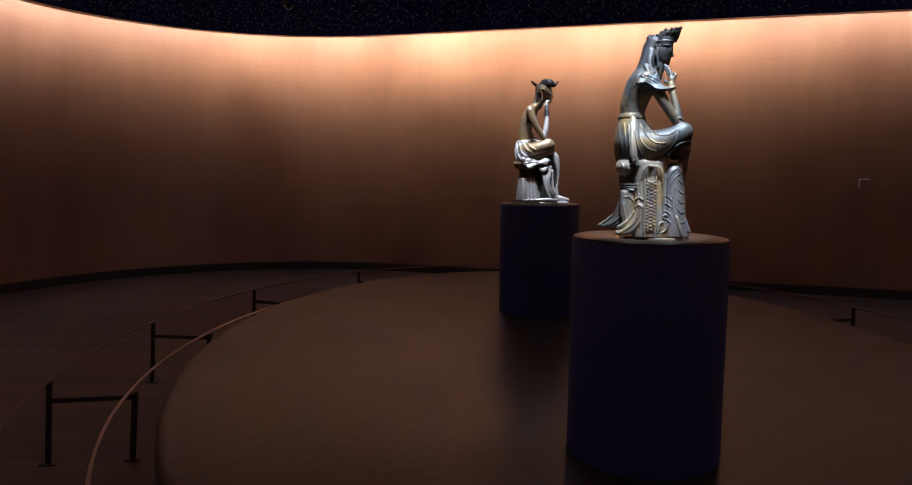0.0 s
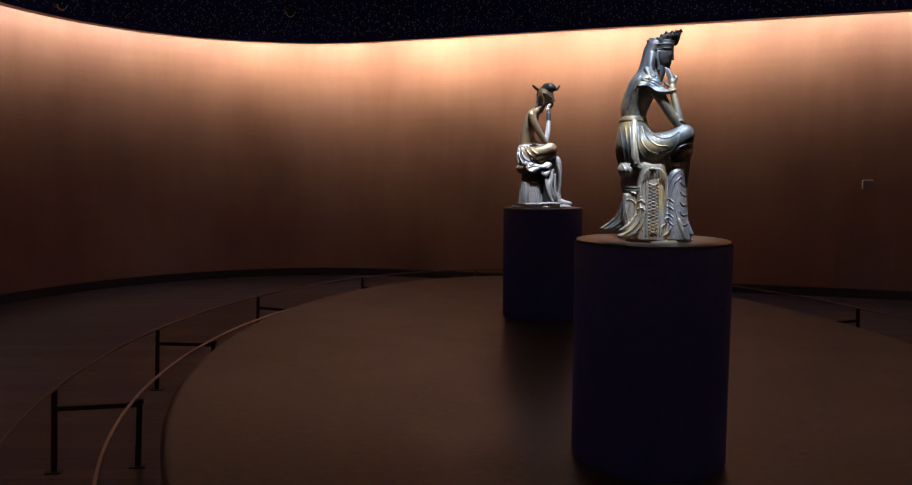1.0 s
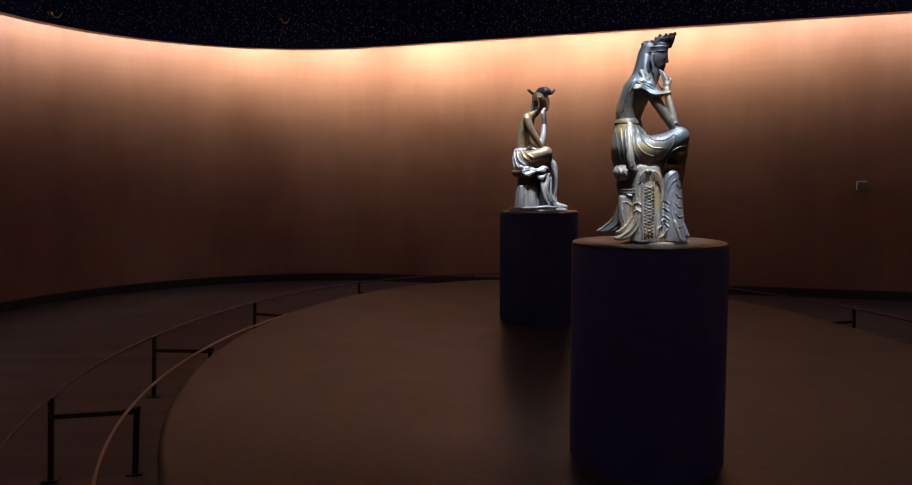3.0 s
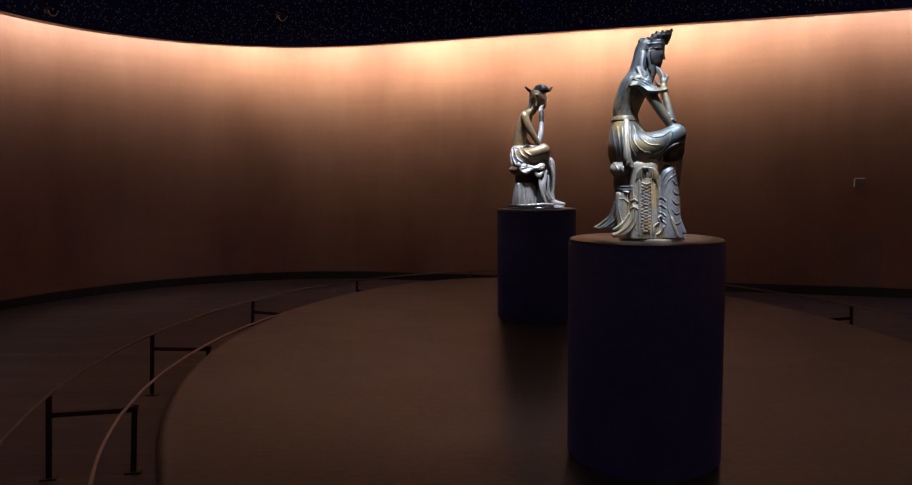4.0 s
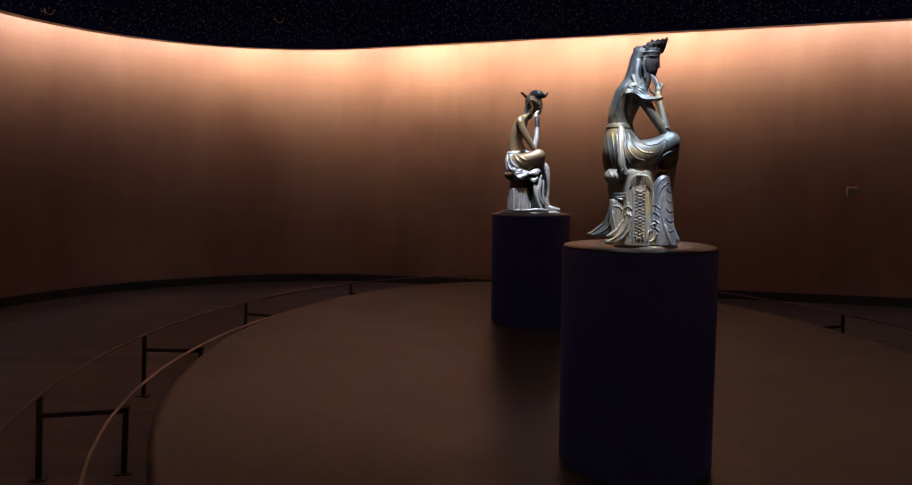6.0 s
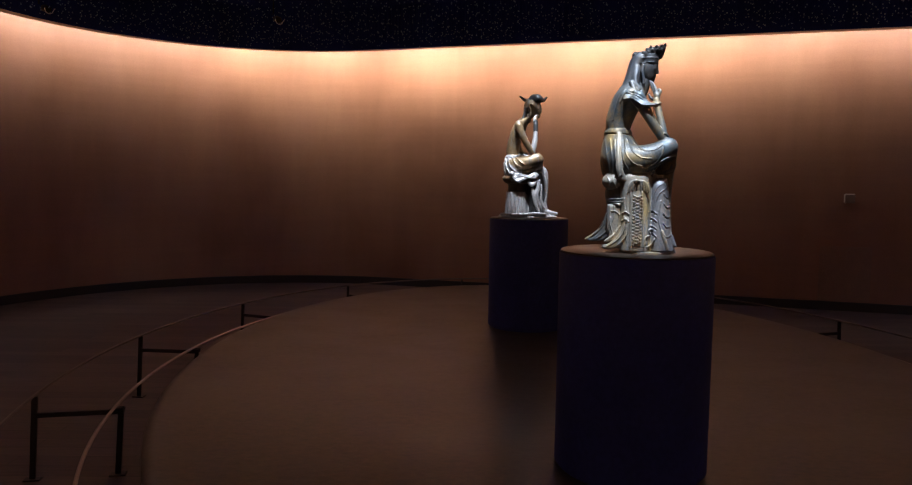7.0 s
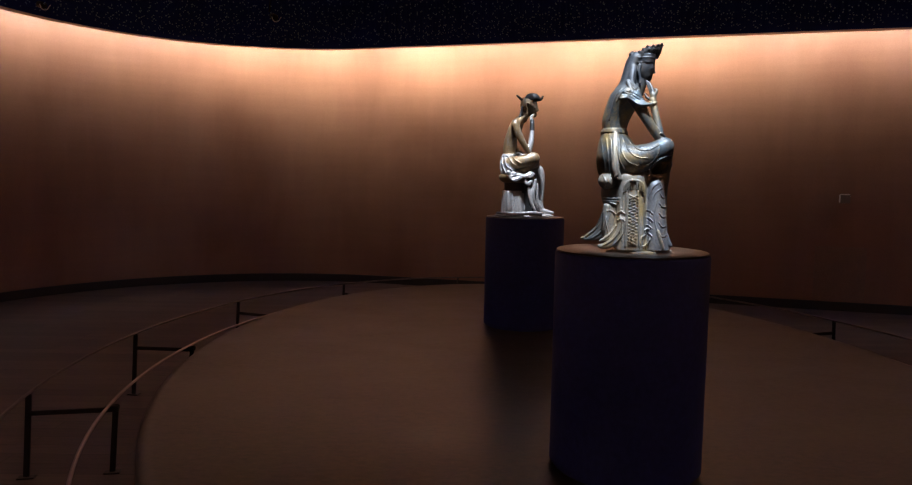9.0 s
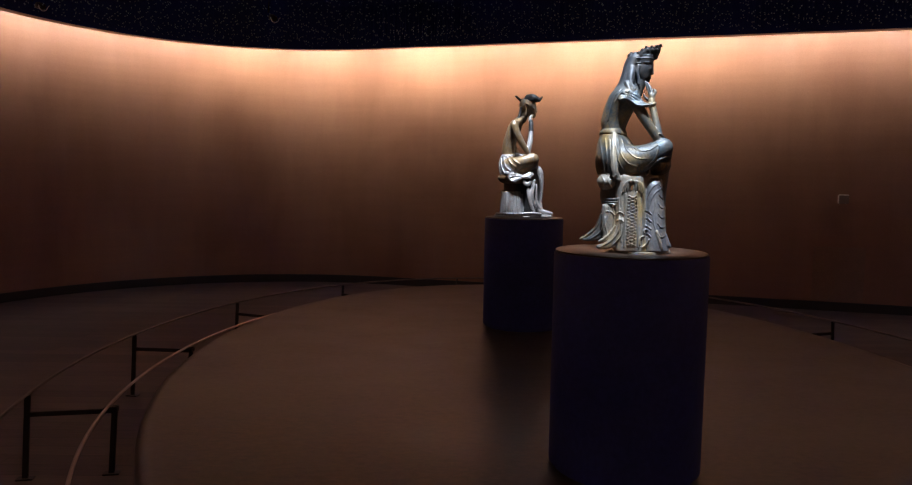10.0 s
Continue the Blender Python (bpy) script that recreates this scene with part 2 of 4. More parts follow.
tagged(cove, "continuous warm light strip hidden in the ceiling cove", "light strip", kind="structure")


# hanging rods, one mesh: a thin dark shank with a pale tip
def rods():
    rng = np.random.default_rng(5)
    verts, faces, mats = [], [], []
    poly = [(p.x, p.y) for p in shifted(LIP_LINE, -0.04)]
    xs = np.array([p[0] for p in poly])
    ys = np.array([p[1] for p in poly])

    def inside(x, y):
        j = np.roll(np.arange(len(xs)), 1)
        c = ((ys > y) != (ys[j] > y)) & (x < (xs[j] - xs) * (y - ys) / (ys[j] - ys + 1e-12) + xs)
        return c.sum() % 2 == 1

    step = 0.104
    for gx in np.arange(-5.6, 7.7, step):
        for gy in np.arange(2.0, 12.6, step):
            x, y = gx + rng.uniform(-0.05, 0.05), gy + rng.uniform(-0.05, 0.05)
            if not inside(x, y):
                continue
            z = CEIL_Z + 0.005 + rng.uniform(0, 0.10)
            lx, ly = rng.uniform(-0.01, 0.01, 2)
            b = len(verts)
            r = 0.0022
            for zz, rr, sx, sy in ((4.1, r, 0, 0), (z + 0.012, r, lx, ly), (z + 0.009, 0.0068, lx, ly), (z, 0.0058, lx, ly)):
                for k in range(5):
                    a = k * 2 * math.pi / 5
                    verts.append((x + sx + rr * math.cos(a), y + sy + rr * math.sin(a), zz))
            for i in range(3):
                for k in range(5):
                    j = (k + 1) % 5
                    faces.append((b + i * 5 + k, b + i * 5 + j, b + i * 5 + 5 + j, b + i * 5 + 5 + k))
                    mats.append(1 if i == 0 else 0)
            faces.append(tuple(b + 15 + k for k in range(5)))
            mats.append(0)
    me = bpy.data.meshes.new("ceiling_rods")
    me.from_pydata(verts, [], faces)
    me.materials.append(ROD)
    me.materials.append(CEILING)
    me.polygons.foreach_set("material_index", mats)
    return new("ceiling_rods", me)


tagged(rods(), "thousands of slim hanging rods with pale shining tips", "ceiling rods", kind="stuff")

# ---- platform ----
P_C, P_A, P_B, P_T = Vector((0.737, 4.55)), 2.357, 3.394, 0.073


def oval(d, n=240):
    out = []
    for k in range(n):
        a = -2 * math.pi * k / n
        x, y = (P_A + d) * math.cos(a), (P_B + d) * math.sin(a)
        out.append(Vector((P_C.x + x * math.cos(P_T) - y * math.sin(P_T), P_C.y + x * math.sin(P_T) + y * math.cos(P_T))))
    return out


prof = [(-0.07, 0.0), (-0.07, 0.06), (0.0, 0.06)]
prof += [(-0.055 + 0.055 * math.cos(a), PLAT_TOP - 0.055 + 0.055 * math.sin(a)) for a in [i * math.pi / 16 for i in range(9)]]
prof += [(-0.3, PLAT_TOP)]
platform = obj("platform", band([level(oval(d), z) for d, z in prof], caps=True), PLATFORM)
tagged(platform, "low oval brown display platform with rounded edge", "platform", kind="structure")


# ---- pedestals ----
def pedestal(x, y, top, r, label):
    base = new("pedestal")
    base.location = (x, y, PLAT_TOP)
    h = top - PLAT_TOP
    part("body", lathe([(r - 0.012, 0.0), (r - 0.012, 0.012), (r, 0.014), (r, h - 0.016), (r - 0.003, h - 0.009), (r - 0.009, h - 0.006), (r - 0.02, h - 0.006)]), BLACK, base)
    part("top_disc", lathe([(r - 0.006, h - 0.0055), (r - 0.006, h - 0.001), (r - 0.008, h)]), DISC, base, "thin brown disc")
    tagged(base, label, "pedestal", "statue pedestals")


pedestal(*PED_1, "matt black cylindrical pedestal, tinted blue for its shade, under the crowned bronze statue")
pedestal(*PED_2, "matt black cylindrical pedestal, tinted blue for its shade, under the gilt bronze statue")


# ---- rails ----
def tube(pts, radius, closed=True, seg=10):
    bm = bmesh.new()
    rings = []
    n = len(pts)
    for i, p in enumerate(pts):
        a, b = pts[i - 1] if (closed or i) else p, pts[(i + 1) % n] if (closed or i < n - 1) else p
        t = (Vector(b) - Vector(a)).normalized()
        side = t.cross(Vector((0, 0, 1)))
        side = side.normalized() if side.length > 1e-4 else Vector((1, 0, 0))
        up = side.cross(t)
        rings.append([bm.verts.new(Vector(p) + radius * (side * math.cos(k * 2 * math.pi / seg) + up * math.sin(k * 2 * math.pi / seg))) for k in range(seg)])
    for i in range(n if closed else n - 1):
        a, b = rings[i], rings[(i + 1) % n]
        for k in range(seg):
            j = (k + 1) % seg
            bm.faces.new((a[k], a[j], b[j], b[k]))
    if not closed:
        bm.faces.new(rings[0])
        bm.faces.new(rings[-1])
    return bm


RAIL_O, RAIL_I = 0.644, 0.247
RAIL_OZ, RAIL_IZ = 0.474, 0.379
guard = new("guard_rail")
guard.location = (P_C.x, P_C.y, 0)
off = Vector((-P_C.x, -P_C.y, 0))
tagged(guard, "low double guard rail of dark steel round the platform", "guard rail")


def rail_part(name, bm, material, parent=guard, label=""):
    bmesh.ops.translate(bm, verts=bm.verts, vec=off)
    return part(name, bm, material, parent, label)


rail_part("outer_rail", tube(level(oval(RAIL_O, 480), RAIL_OZ - 0.008), 0.008), RAIL_SHADED, label="slim round bronzed rail, colour darkened for its dim reflections")
rail_part("inner_rail", tube(level(oval(RAIL_I, 480), RAIL_IZ + 0.002), 0.009), RAIL, label="slim round bronzed rail")

outer, inner = oval(RAIL_O, 2000), oval(RAIL_I - 0.04, 2000)
spots_at = []
first = min(range(2000), key=lambda k: (outer[k] - Vector((-2.177, 3.735))).length)
total = sum((outer[k] - outer[k - 1]).length for k in range(2000))
count = 15
gap = total / count
run, due = 0.0, 0.0
for k in range(2000):
    i = (first + k) % 2000
    if run >= due and len(spots_at) < count:
        spots_at.append(i)
        due += gap
    run += (outer[(i + 1) % 2000] - outer[i]).length
for i in spots_at:
    o = outer[i]
    t = (outer[(i + 1) % 2000] - outer[i - 1]).normalized()
    n_in = Vector((t.y, -t.x))
    q = o + n_in * 0.43
    turn = math.atan2(n_in.y, n_in.x)
    for p, h, nm in ((o, RAIL_OZ - 0.014, "outer_post"), (q, 0.385, "inner_post")):
        bm = box(bmesh.new(), (p.x, p.y, h / 2 + 0.004), (0.030, 0.014, h - 0.008), turn, 0.002)
        for v in bm.verts:
            v.co.xy -= n_in * 0.026 * (1 - v.co.z / h)
        post = rail_part(nm, bm, POST)
        p = p - n_in * 0.026
        bm = box(bmesh.new(), (p.x, p.y, 0.004), (0.085, 0.05, 0.008), turn, 0.002)
        rail_part("foot_plate", bm, POST, post)
    mid = o + n_in * 0.205
    rail_part("crossbar", box(bmesh.new(), (mid.x, mid.y, 0.357), (0.414, 0.020, 0.026), turn, 0.002), POST)
    e = q - n_in * 0.02
    rail_part("bracket", box(bmesh.new(), (e.x, e.y, 0.366), (0.07, 0.05, 0.030), turn, 0.003), POST)

# ---- wall fittings ----
back_dir = Vector((0.955, -0.296))
back_turn = math.atan2(back_dir.y, back_dir.x)
back_n = Vector((-0.296, -0.955))


def on_wall(x, proud):
    y = (9.53 + COVE_GAP - 0.296 * x) / 0.955
    return Vector((x, y)) + back_n * proud


sensor = new("wall_sensor")
c = on_wall(5.28, 0.0)
sensor.location = (c.x, c.y, 1.49)
sensor.rotation_euler = (0, 0, back_turn)
part("housing", box(bmesh.new(), (0, -0.035, 0), (0.122, 0.07, 0.122), 0, 0.010), BOX, sensor)
part("face_plate", box(bmesh.new(), (0, -0.0725, -0.006), (0.116, 0.008, 0.108), 0, 0.004), PLATE, sensor, "dark recessed front")
tagged(sensor, "small pale plastic sensor box fixed on the wall", "wall sensor")

panel = obj("access_panel", box(bmesh.new(), (0, -0.003, 0.365), (0.62, 0.006, 0.73), 0, 0.002), PANEL)
panel.location = (c.x, c.y, 0.125)
panel.rotation_euler = (0, 0, back_turn)
tagged(panel, "dark brown flush access panel in the plaster wall", "access panel", kind="structure")


def ceiling_spot(x, y, z):
    base = new("ceiling_spotlight")
    base.matrix_world = look((x, y, z), (0.7, 4.6, 1.8))
    part("can", lathe([(0.030, 0.0), (0.038, 0.02), (0.038, 0.12), (0.032, 0.13)], 32), POST, base)
    arc = [radians(188 + k * 8) for k in range(21)]
    loop = [(-0.064, 0.022, -0.004), (-0.053, 0.008, -0.004)] + [(0.046 * math.cos(v), 0.046 * math.sin(v), -0.004) for v in arc] + [(0.053, 0.008, -0.004), (0.064, 0.022, -0.004)]
    part("yoke", tube(loop, 0.005, False), RING, base, "bright steel yoke")
    part("stem", box(bmesh.new(), (0, 0.25, 0.25), (0.02, 0.45, 0.02), 0, 0.003), POST, base)
    tagged(base, "unlit black spotlight with a bright steel yoke", "spotlight", "ceiling spotlights")


ceiling_spot(-2.03, 8.77, 3.55)
ceiling_spot(-4.56, 8.36, 3.54)

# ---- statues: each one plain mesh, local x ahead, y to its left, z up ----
def bronze(name, stops, tint, rough, metal, dark_above=9.0):
    """Cast bronze: broad patina, streaks of a second tone, fine pitting; blue-black above a given height."""
    m, t, p, add, link = nodes_of(name)
    broad = noise_tex(t, 7.0, 6, 0.65, (1, 1, 0.6), 0.8)
    cr = ramp(t, stops)
    link(broad.outputs["Fac"], cr.inputs["Fac"])
    blot = noise_tex(t, 13.0, 6, 0.7, (1.6, 1.6, 0.5), 1.2)
    br = ramp(t, [(0.50, (0, 0, 0)), (0.62, (1, 1, 1))])
    link(blot.outputs["Fac"], br.inputs["Fac"])
    c = mixed(t, br.outputs["Color"], cr.outputs["Color"], tint)
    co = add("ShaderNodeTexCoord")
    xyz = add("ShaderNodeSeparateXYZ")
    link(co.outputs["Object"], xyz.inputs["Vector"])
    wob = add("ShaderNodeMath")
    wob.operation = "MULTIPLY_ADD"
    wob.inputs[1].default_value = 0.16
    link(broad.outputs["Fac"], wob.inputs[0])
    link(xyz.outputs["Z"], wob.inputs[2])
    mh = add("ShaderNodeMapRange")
    mh.inputs["From Min"].default_value = dark_above
    mh.inputs["From Max"].default_value = dark_above + 0.05
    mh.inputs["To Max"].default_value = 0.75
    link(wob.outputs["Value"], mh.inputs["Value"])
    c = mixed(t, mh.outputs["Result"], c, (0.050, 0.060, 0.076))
    fine = noise_tex(t, 90, 6, 0.7)
    fr = ramp(t, [(0.3, (0.68, 0.68, 0.68)), (0.7, (1.15, 1.15, 1.15))])
    link(fine.outputs["Fac"], fr.inputs["Fac"])
    link(mixed(t, 1.0, c, fr.outputs["Color"], "MULTIPLY"), p.inputs["Base Color"])
    rr = add("ShaderNodeMapRange")
    rr.inputs["To Min"].default_value = rough - 0.12
    rr.inputs["To Max"].default_value = rough + 0.14
    link(broad.outputs["Fac"], rr.inputs["Value"])
    link(rr.outputs["Result"], p.inputs["Roughness"])
    p.inputs["Metallic"].default_value = metal
    bump(t, p, fine.outputs["Fac"], 0.25, 0.0015)
    return m


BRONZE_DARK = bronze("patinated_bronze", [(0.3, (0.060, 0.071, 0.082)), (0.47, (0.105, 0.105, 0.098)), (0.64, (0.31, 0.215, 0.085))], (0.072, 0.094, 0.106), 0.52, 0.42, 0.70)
BRONZE_ROBE = bronze("worn_robe_bronze", [(0.3, (0.15, 0.147, 0.14)), (0.48, (0.27, 0.24, 0.19)), (0.66, (0.42, 0.30, 0.13))], (0.25, 0.245, 0.235), 0.50, 0.3)
BRONZE_SLATE = bronze("slate_robe_bronze", [(0.3, (0.11, 0.115, 0.13)), (0.5, (0.17, 0.17, 0.18)), (0.7, (0.27, 0.23, 0.17))], (0.14, 0.145, 0.165), 0.50, 0.35)
# blackened crowns and cuff; on the gilt statue also paints shaded hollows
BRONZE_BLACK = bronze("blackened_and_shade_bronze", [(0.3, (0.016, 0.016, 0.017)), (0.7, (0.034, 0.031, 0.028))], (0.02, 0.02, 0.022), 0.5, 0.3)
BRONZE_GILT = bronze("gilt_bronze", [(0.3, (0.10, 0.065, 0.042)), (0.5, (0.21, 0.13, 0.06)), (0.7, (0.34, 0.235, 0.12))], (0.22, 0.18, 0.145), 0.42, 0.36)
BRONZE_SILVER = bronze("silvery_bronze", [(0.3, (0.28, 0.26, 0.255)), (0.5, (0.38, 0.36, 0.35)), (0.7, (0.50, 0.47, 0.44))], (0.30, 0.27, 0.25), 0.42, 0.35)


def glide(path, k=4):
    """A smooth run through the stations of a path (Catmull-Rom)."""
    out = []
    n = len(path)
    v = [np.array(p, float) for p in path]
    for i in range(n - 1):
        a, b, c, d = v[max(i - 1, 0)], v[i], v[i + 1], v[min(i + 2, n - 1)]
        for j in range(k):
            u = j / k
            out.append(tuple(float(f) for f in 0.5 * (2 * b + (c - a) * u + (2 * a - 5 * b + 4 * c - d) * u * u + (3 * b - a - 3 * c + d) * u ** 3)))
    out.append(tuple(float(f) for f in v[-1]))
    return out


class Cast:
    """A solid grown out of soft-joined forms in a fine grid of distances, then skinned as one mesh."""

    def __init__(self, low, high, step):
        self.low, self.step = np.array(low, float), step
        n = [int(math.ceil((b - a) / step)) + 1 for a, b in zip(low, high)]
        self.axis = [(low[i] + step * np.arange(n[i])).astype(np.float32) for i in range(3)]
        self.d = np.full(n, 0.05, np.float32)
        self.mat = np.zeros(n, np.int8)

    def window(self, low, high, pad):
        cut = []
        for i in range(3):
            a = int((low[i] - pad - self.low[i]) / self.step)
            b = int((high[i] + pad - self.low[i]) / self.step) + 2
            cut.append(slice(max(a, 0), max(min(b, self.d.shape[i]), 0)))
        x, y, z = (self.axis[i][cut[i]] for i in range(3))
        return tuple(cut), x[:, None, None], y[None, :, None], z[None, None, :]

    def join(self, cut, new_d, k, mat, carve=False):
        old = self.d[cut]
        if carve:
            h = np.clip(0.5 - 0.5 * (old + new_d) / k, 0, 1)
            self.d[cut] = old * (1 - h) - new_d * h + k * h * (1 - h)
            return
        h = np.clip(0.5 + 0.5 * (old - new_d) / k, 0, 1)
        self.mat[cut] = np.where(new_d < old, mat, self.mat[cut])
        self.d[cut] = old * (1 - h) + new_d * h - k * h * (1 - h)

    def rod(self, path, k=0.006, mat=0, flat=None, carve=False, steps=4):
        """A rounded run through (x, z, y, radius) stations; flat = (axis, factor) thins it along an axis."""
        p = np.array(glide(path, steps) if len(path) > 2 else path, np.float32)[:, [0, 2, 1, 3]]
        r = p[:, 3].max()
        cut, x, y, z = self.window(p[:, :3].min(0), p[:, :3].max(0), r + k + 2 * self.step)
        best = None
        for a, b in zip(p, p[1:]):
            v = b[:3] - a[:3]
            q = (x - a[0], y - a[1], z - a[2])
            t = np.clip((q[0] * v[0] + q[1] * v[1] + q[2] * v[2]) / max(float(v @ v), 1e-9), 0, 1)
            e = [q[i] - t * v[i] for i in range(3)]
            s = e[0] ** 2 + e[1] ** 2 + e[2] ** 2
            if flat:
                ax = np.array(flat[0], np.float32)
                ax /= np.linalg.norm(ax)
                s = s + (flat[1] ** 2 - 1) * (e[0] * ax[0] + e[1] * ax[1] + e[2] * ax[2]) ** 2
            g = np.sqrt(s) - (a[3] + t * (b[3] - a[3]))
            best = g if best is None else np.minimum(best, g)
        if flat:
            best = best / (1 + 0.5 * (flat[1] - 1))
        self.join(cut, best.astype(np.float32), k, mat, carve)

    def egg(self, c, r, turn=(0, 0, 0), k=0.006, mat=0, carve=False):
        """An ellipsoid at (x, z, y) with half axes r along its own x, y, z."""
        m = np.array(Euler([radians(a) for a in turn]).to_matrix(), np.float32)
        c3 = np.array((c[0], c[2], c[1]), np.float32)
        big = max(r)
        cut, x, y, z = self.window(c3 - big, c3 + big, k + 2 * self.step)
        q = (x - c3[0], y - c3[1], z - c3[2])
        e = [(q[0] * m[0, i] + q[1] * m[1, i] + q[2] * m[2, i]) / r[i] for i in range(3)]
        k0 = np.sqrt(e[0] ** 2 + e[1] ** 2 + e[2] ** 2)
        k1 = np.sqrt((e[0] / r[0]) ** 2 + (e[1] / r[1]) ** 2 + (e[2] / r[2]) ** 2) + 1e-6
        self.join(cut, (k0 * (k0 - 1) / k1).astype(np.float32), k, mat, carve)

    def bulk(self, rows, k=0.006, mat=0, flutes=(0, 0.0, 0.0), power=2.0):
        """An upright body through (z, back x, front x, middle y, half width) sections."""
        rows = sorted(rows)
        g = np.array(glide(rows, 6), np.float32)
        g = g[np.argsort(g[:, 0])]
        a_max = max(np.abs(g[:, 1]).max(), np.abs(g[:, 2]).max())
        w = np.abs(g[:, 3]).max() + g[:, 4].max()
        cut, x, y, z = self.window((g[:, 1].min(), -w, g[0, 0]), (g[:, 2].max(), w, g[-1, 0]), k + 0.012)
        zz = z.ravel()
        back, front, mid, half = (np.interp(zz, g[:, 0], g[:, i]).astype(np.float32)[None, None, :] for i in (1, 2, 3, 4))
        cx, a = (back + front) / 2, (front - back) / 2
        u, v = (x - cx) / a, (y - mid) / half
        q = (np.abs(u) ** power + np.abs(v) ** power) ** (1 / power)
        if flutes[0]:
            low = np.clip((g[-1, 0] - z) / max(g[-1, 0] - g[0, 0], 1e-6), 0, 1)
            q = q - (flutes[1] + (flutes[2] - flutes[1]) * low) * np.cos(flutes[0] * np.arctan2(v, u))
        body = (q - 1) * np.minimum(a, half)
        d = np.maximum(body, np.maximum(g[0, 0] - z, z - g[-1, 0]))
        self.join(cut, d.astype(np.float32), k, mat)

    @staticmethod
    def line_2d(x, z, line):
        best = None
        for a, b in zip(line, line[1:]):
            vx, vz = b[0] - a[0], b[1] - a[1]
            t = np.clip(((x - a[0]) * vx + (z - a[1]) * vz) / max(vx * vx + vz * vz, 1e-9), 0, 1)
            g = (x - a[0] - t * vx) ** 2 + (z - a[1] - t * vz) ** 2
            best = g if best is None else np.minimum(best, g)
        return np.sqrt(best)

    def leaf(self, outline, y, thick, k=0.004, mat=0, lean=(0.0, 0.0), bulge=0.0):
        """A cloth or leaf of some thickness, cut to a smooth closed (x, z) outline; lean tilts it: y grows with x and z."""
        o = glide([*outline, outline[0]], 4)
        pts = np.array(o, np.float32)
        lo, hi = pts.min(0), pts.max(0)
        span = abs(lean[0]) * (hi[0] - lo[0]) + abs(lean[1]) * (hi[1] - lo[1]) + abs(bulge)
        cut, x, yy, z = self.window((lo[0], y - thick - span, lo[1]), (hi[0], y + thick + span, hi[1]), k + 2 * self.step)
        x2, z2 = x[:, 0, :], z[:, 0, :]
        edge = self.line_2d(x2, z2, o)
        inside = np.zeros(edge.shape, bool)
        for a, b in zip(o, o[1:]):
            hit = ((a[1] > z2) != (b[1] > z2)) & (x2 < (b[0] - a[0]) * (z2 - a[1]) / (b[1] - a[1] + 1e-12) + a[0])
            inside ^= hit
        d2 = np.where(inside, -edge, edge)[:, None, :]
        cx, cz = pts[:, 0].mean(), pts[:, 1].mean()
        plane = y + lean[0] * (x - cx) + lean[1] * (z - cz) - bulge * np.clip(-d2 / 0.03, 0, 1)
        r = thick * 0.8
        d = np.sqrt(np.maximum(d2 + r, 0) ** 2 + np.maximum(np.abs(yy - plane) - thick + r, 0) ** 2) + np.minimum(np.maximum(d2 + r, np.abs(yy - plane) - thick + r), 0) - r
        self.join(cut, d.astype(np.float32), k, mat)

    def relief(self, lines, width, height, near=True, y_to=0.0, y_from=-1.0):
        """Raised (or, with a negative height, cut) lines in (x, z), cast into the side that faces y < 0, or y > 0."""
        for line in lines:
            o = glide(line, 4) if len(line) > 2 else list(line)
            pts = np.array(o, np.float32)
            lo, hi = pts.min(0), pts.max(0)
            side = (max(y_from, self.low[1]), y_to) if near else (y_to, 1.0)
            cut, x, y, z = self.window((lo[0], side[0], lo[1]), (hi[0], side[1], hi[1]), 2.2 * width)
            e = height * np.exp(-(self.line_2d(x[:, 0, :], z[:, 0, :], o) / width) ** 2)
            keep = ((y >= side[0]) & (y <= side[1])).astype(np.float32)
            self.d[cut] -= (e[:, None, :] * keep).astype(np.float32)

    def skin(self, name, materials):
        """The surface at distance nought, as quads with one vertex to a cell."""
        d = self.d
        sign = d < 0
        count = np.zeros([n - 1 for n in d.shape], np.int8)
        corner = [(i, j, k) for i in (0, 1) for j in (0, 1) for k in (0, 1)]
        pick = lambda f, c: f[c[0]:f.shape[0] - 1 + c[0], c[1]:f.shape[1] - 1 + c[1], c[2]:f.shape[2] - 1 + c[2]]
        for c in corner:
            count += pick(sign, c)
        cell = np.argwhere((count > 0) & (count < 8))
        val = {c: d[cell[:, 0] + c[0], cell[:, 1] + c[1], cell[:, 2] + c[2]] for c in corner}
        total, hits = np.zeros((len(cell), 3)), np.zeros(len(cell))
        for c in corner:
            for ax in range(3):
                if c[ax]:
                    continue
                e = tuple(1 if i == ax else c[i] for i in range(3))
                a, b = val[c], val[e]
                on = (a < 0) != (b < 0)
                t = np.where(on, a / np.where(on, a - b, 1), 0)
                q = np.tile(np.array(c, float), (len(cell), 1))
                q[:, ax] += t
                total += q * on[:, None]
                hits += on
        co = self.low + self.step * (cell + total / hits[:, None])
        index = np.full(count.shape, -1, np.int64)
        index[tuple(cell.T)] = np.arange(len(cell))
        quads, mats = [], []
        for ax in range(3):
            b, c = (ax + 1) % 3, (ax + 2) % 3
            lo_s = [slice(None)] * 3
            hi_s = [slice(None)] * 3
            lo_s[ax], hi_s[ax] = slice(0, -1), slice(1, None)
            e = np.argwhere(sign[tuple(lo_s)] != sign[tuple(hi_s)])
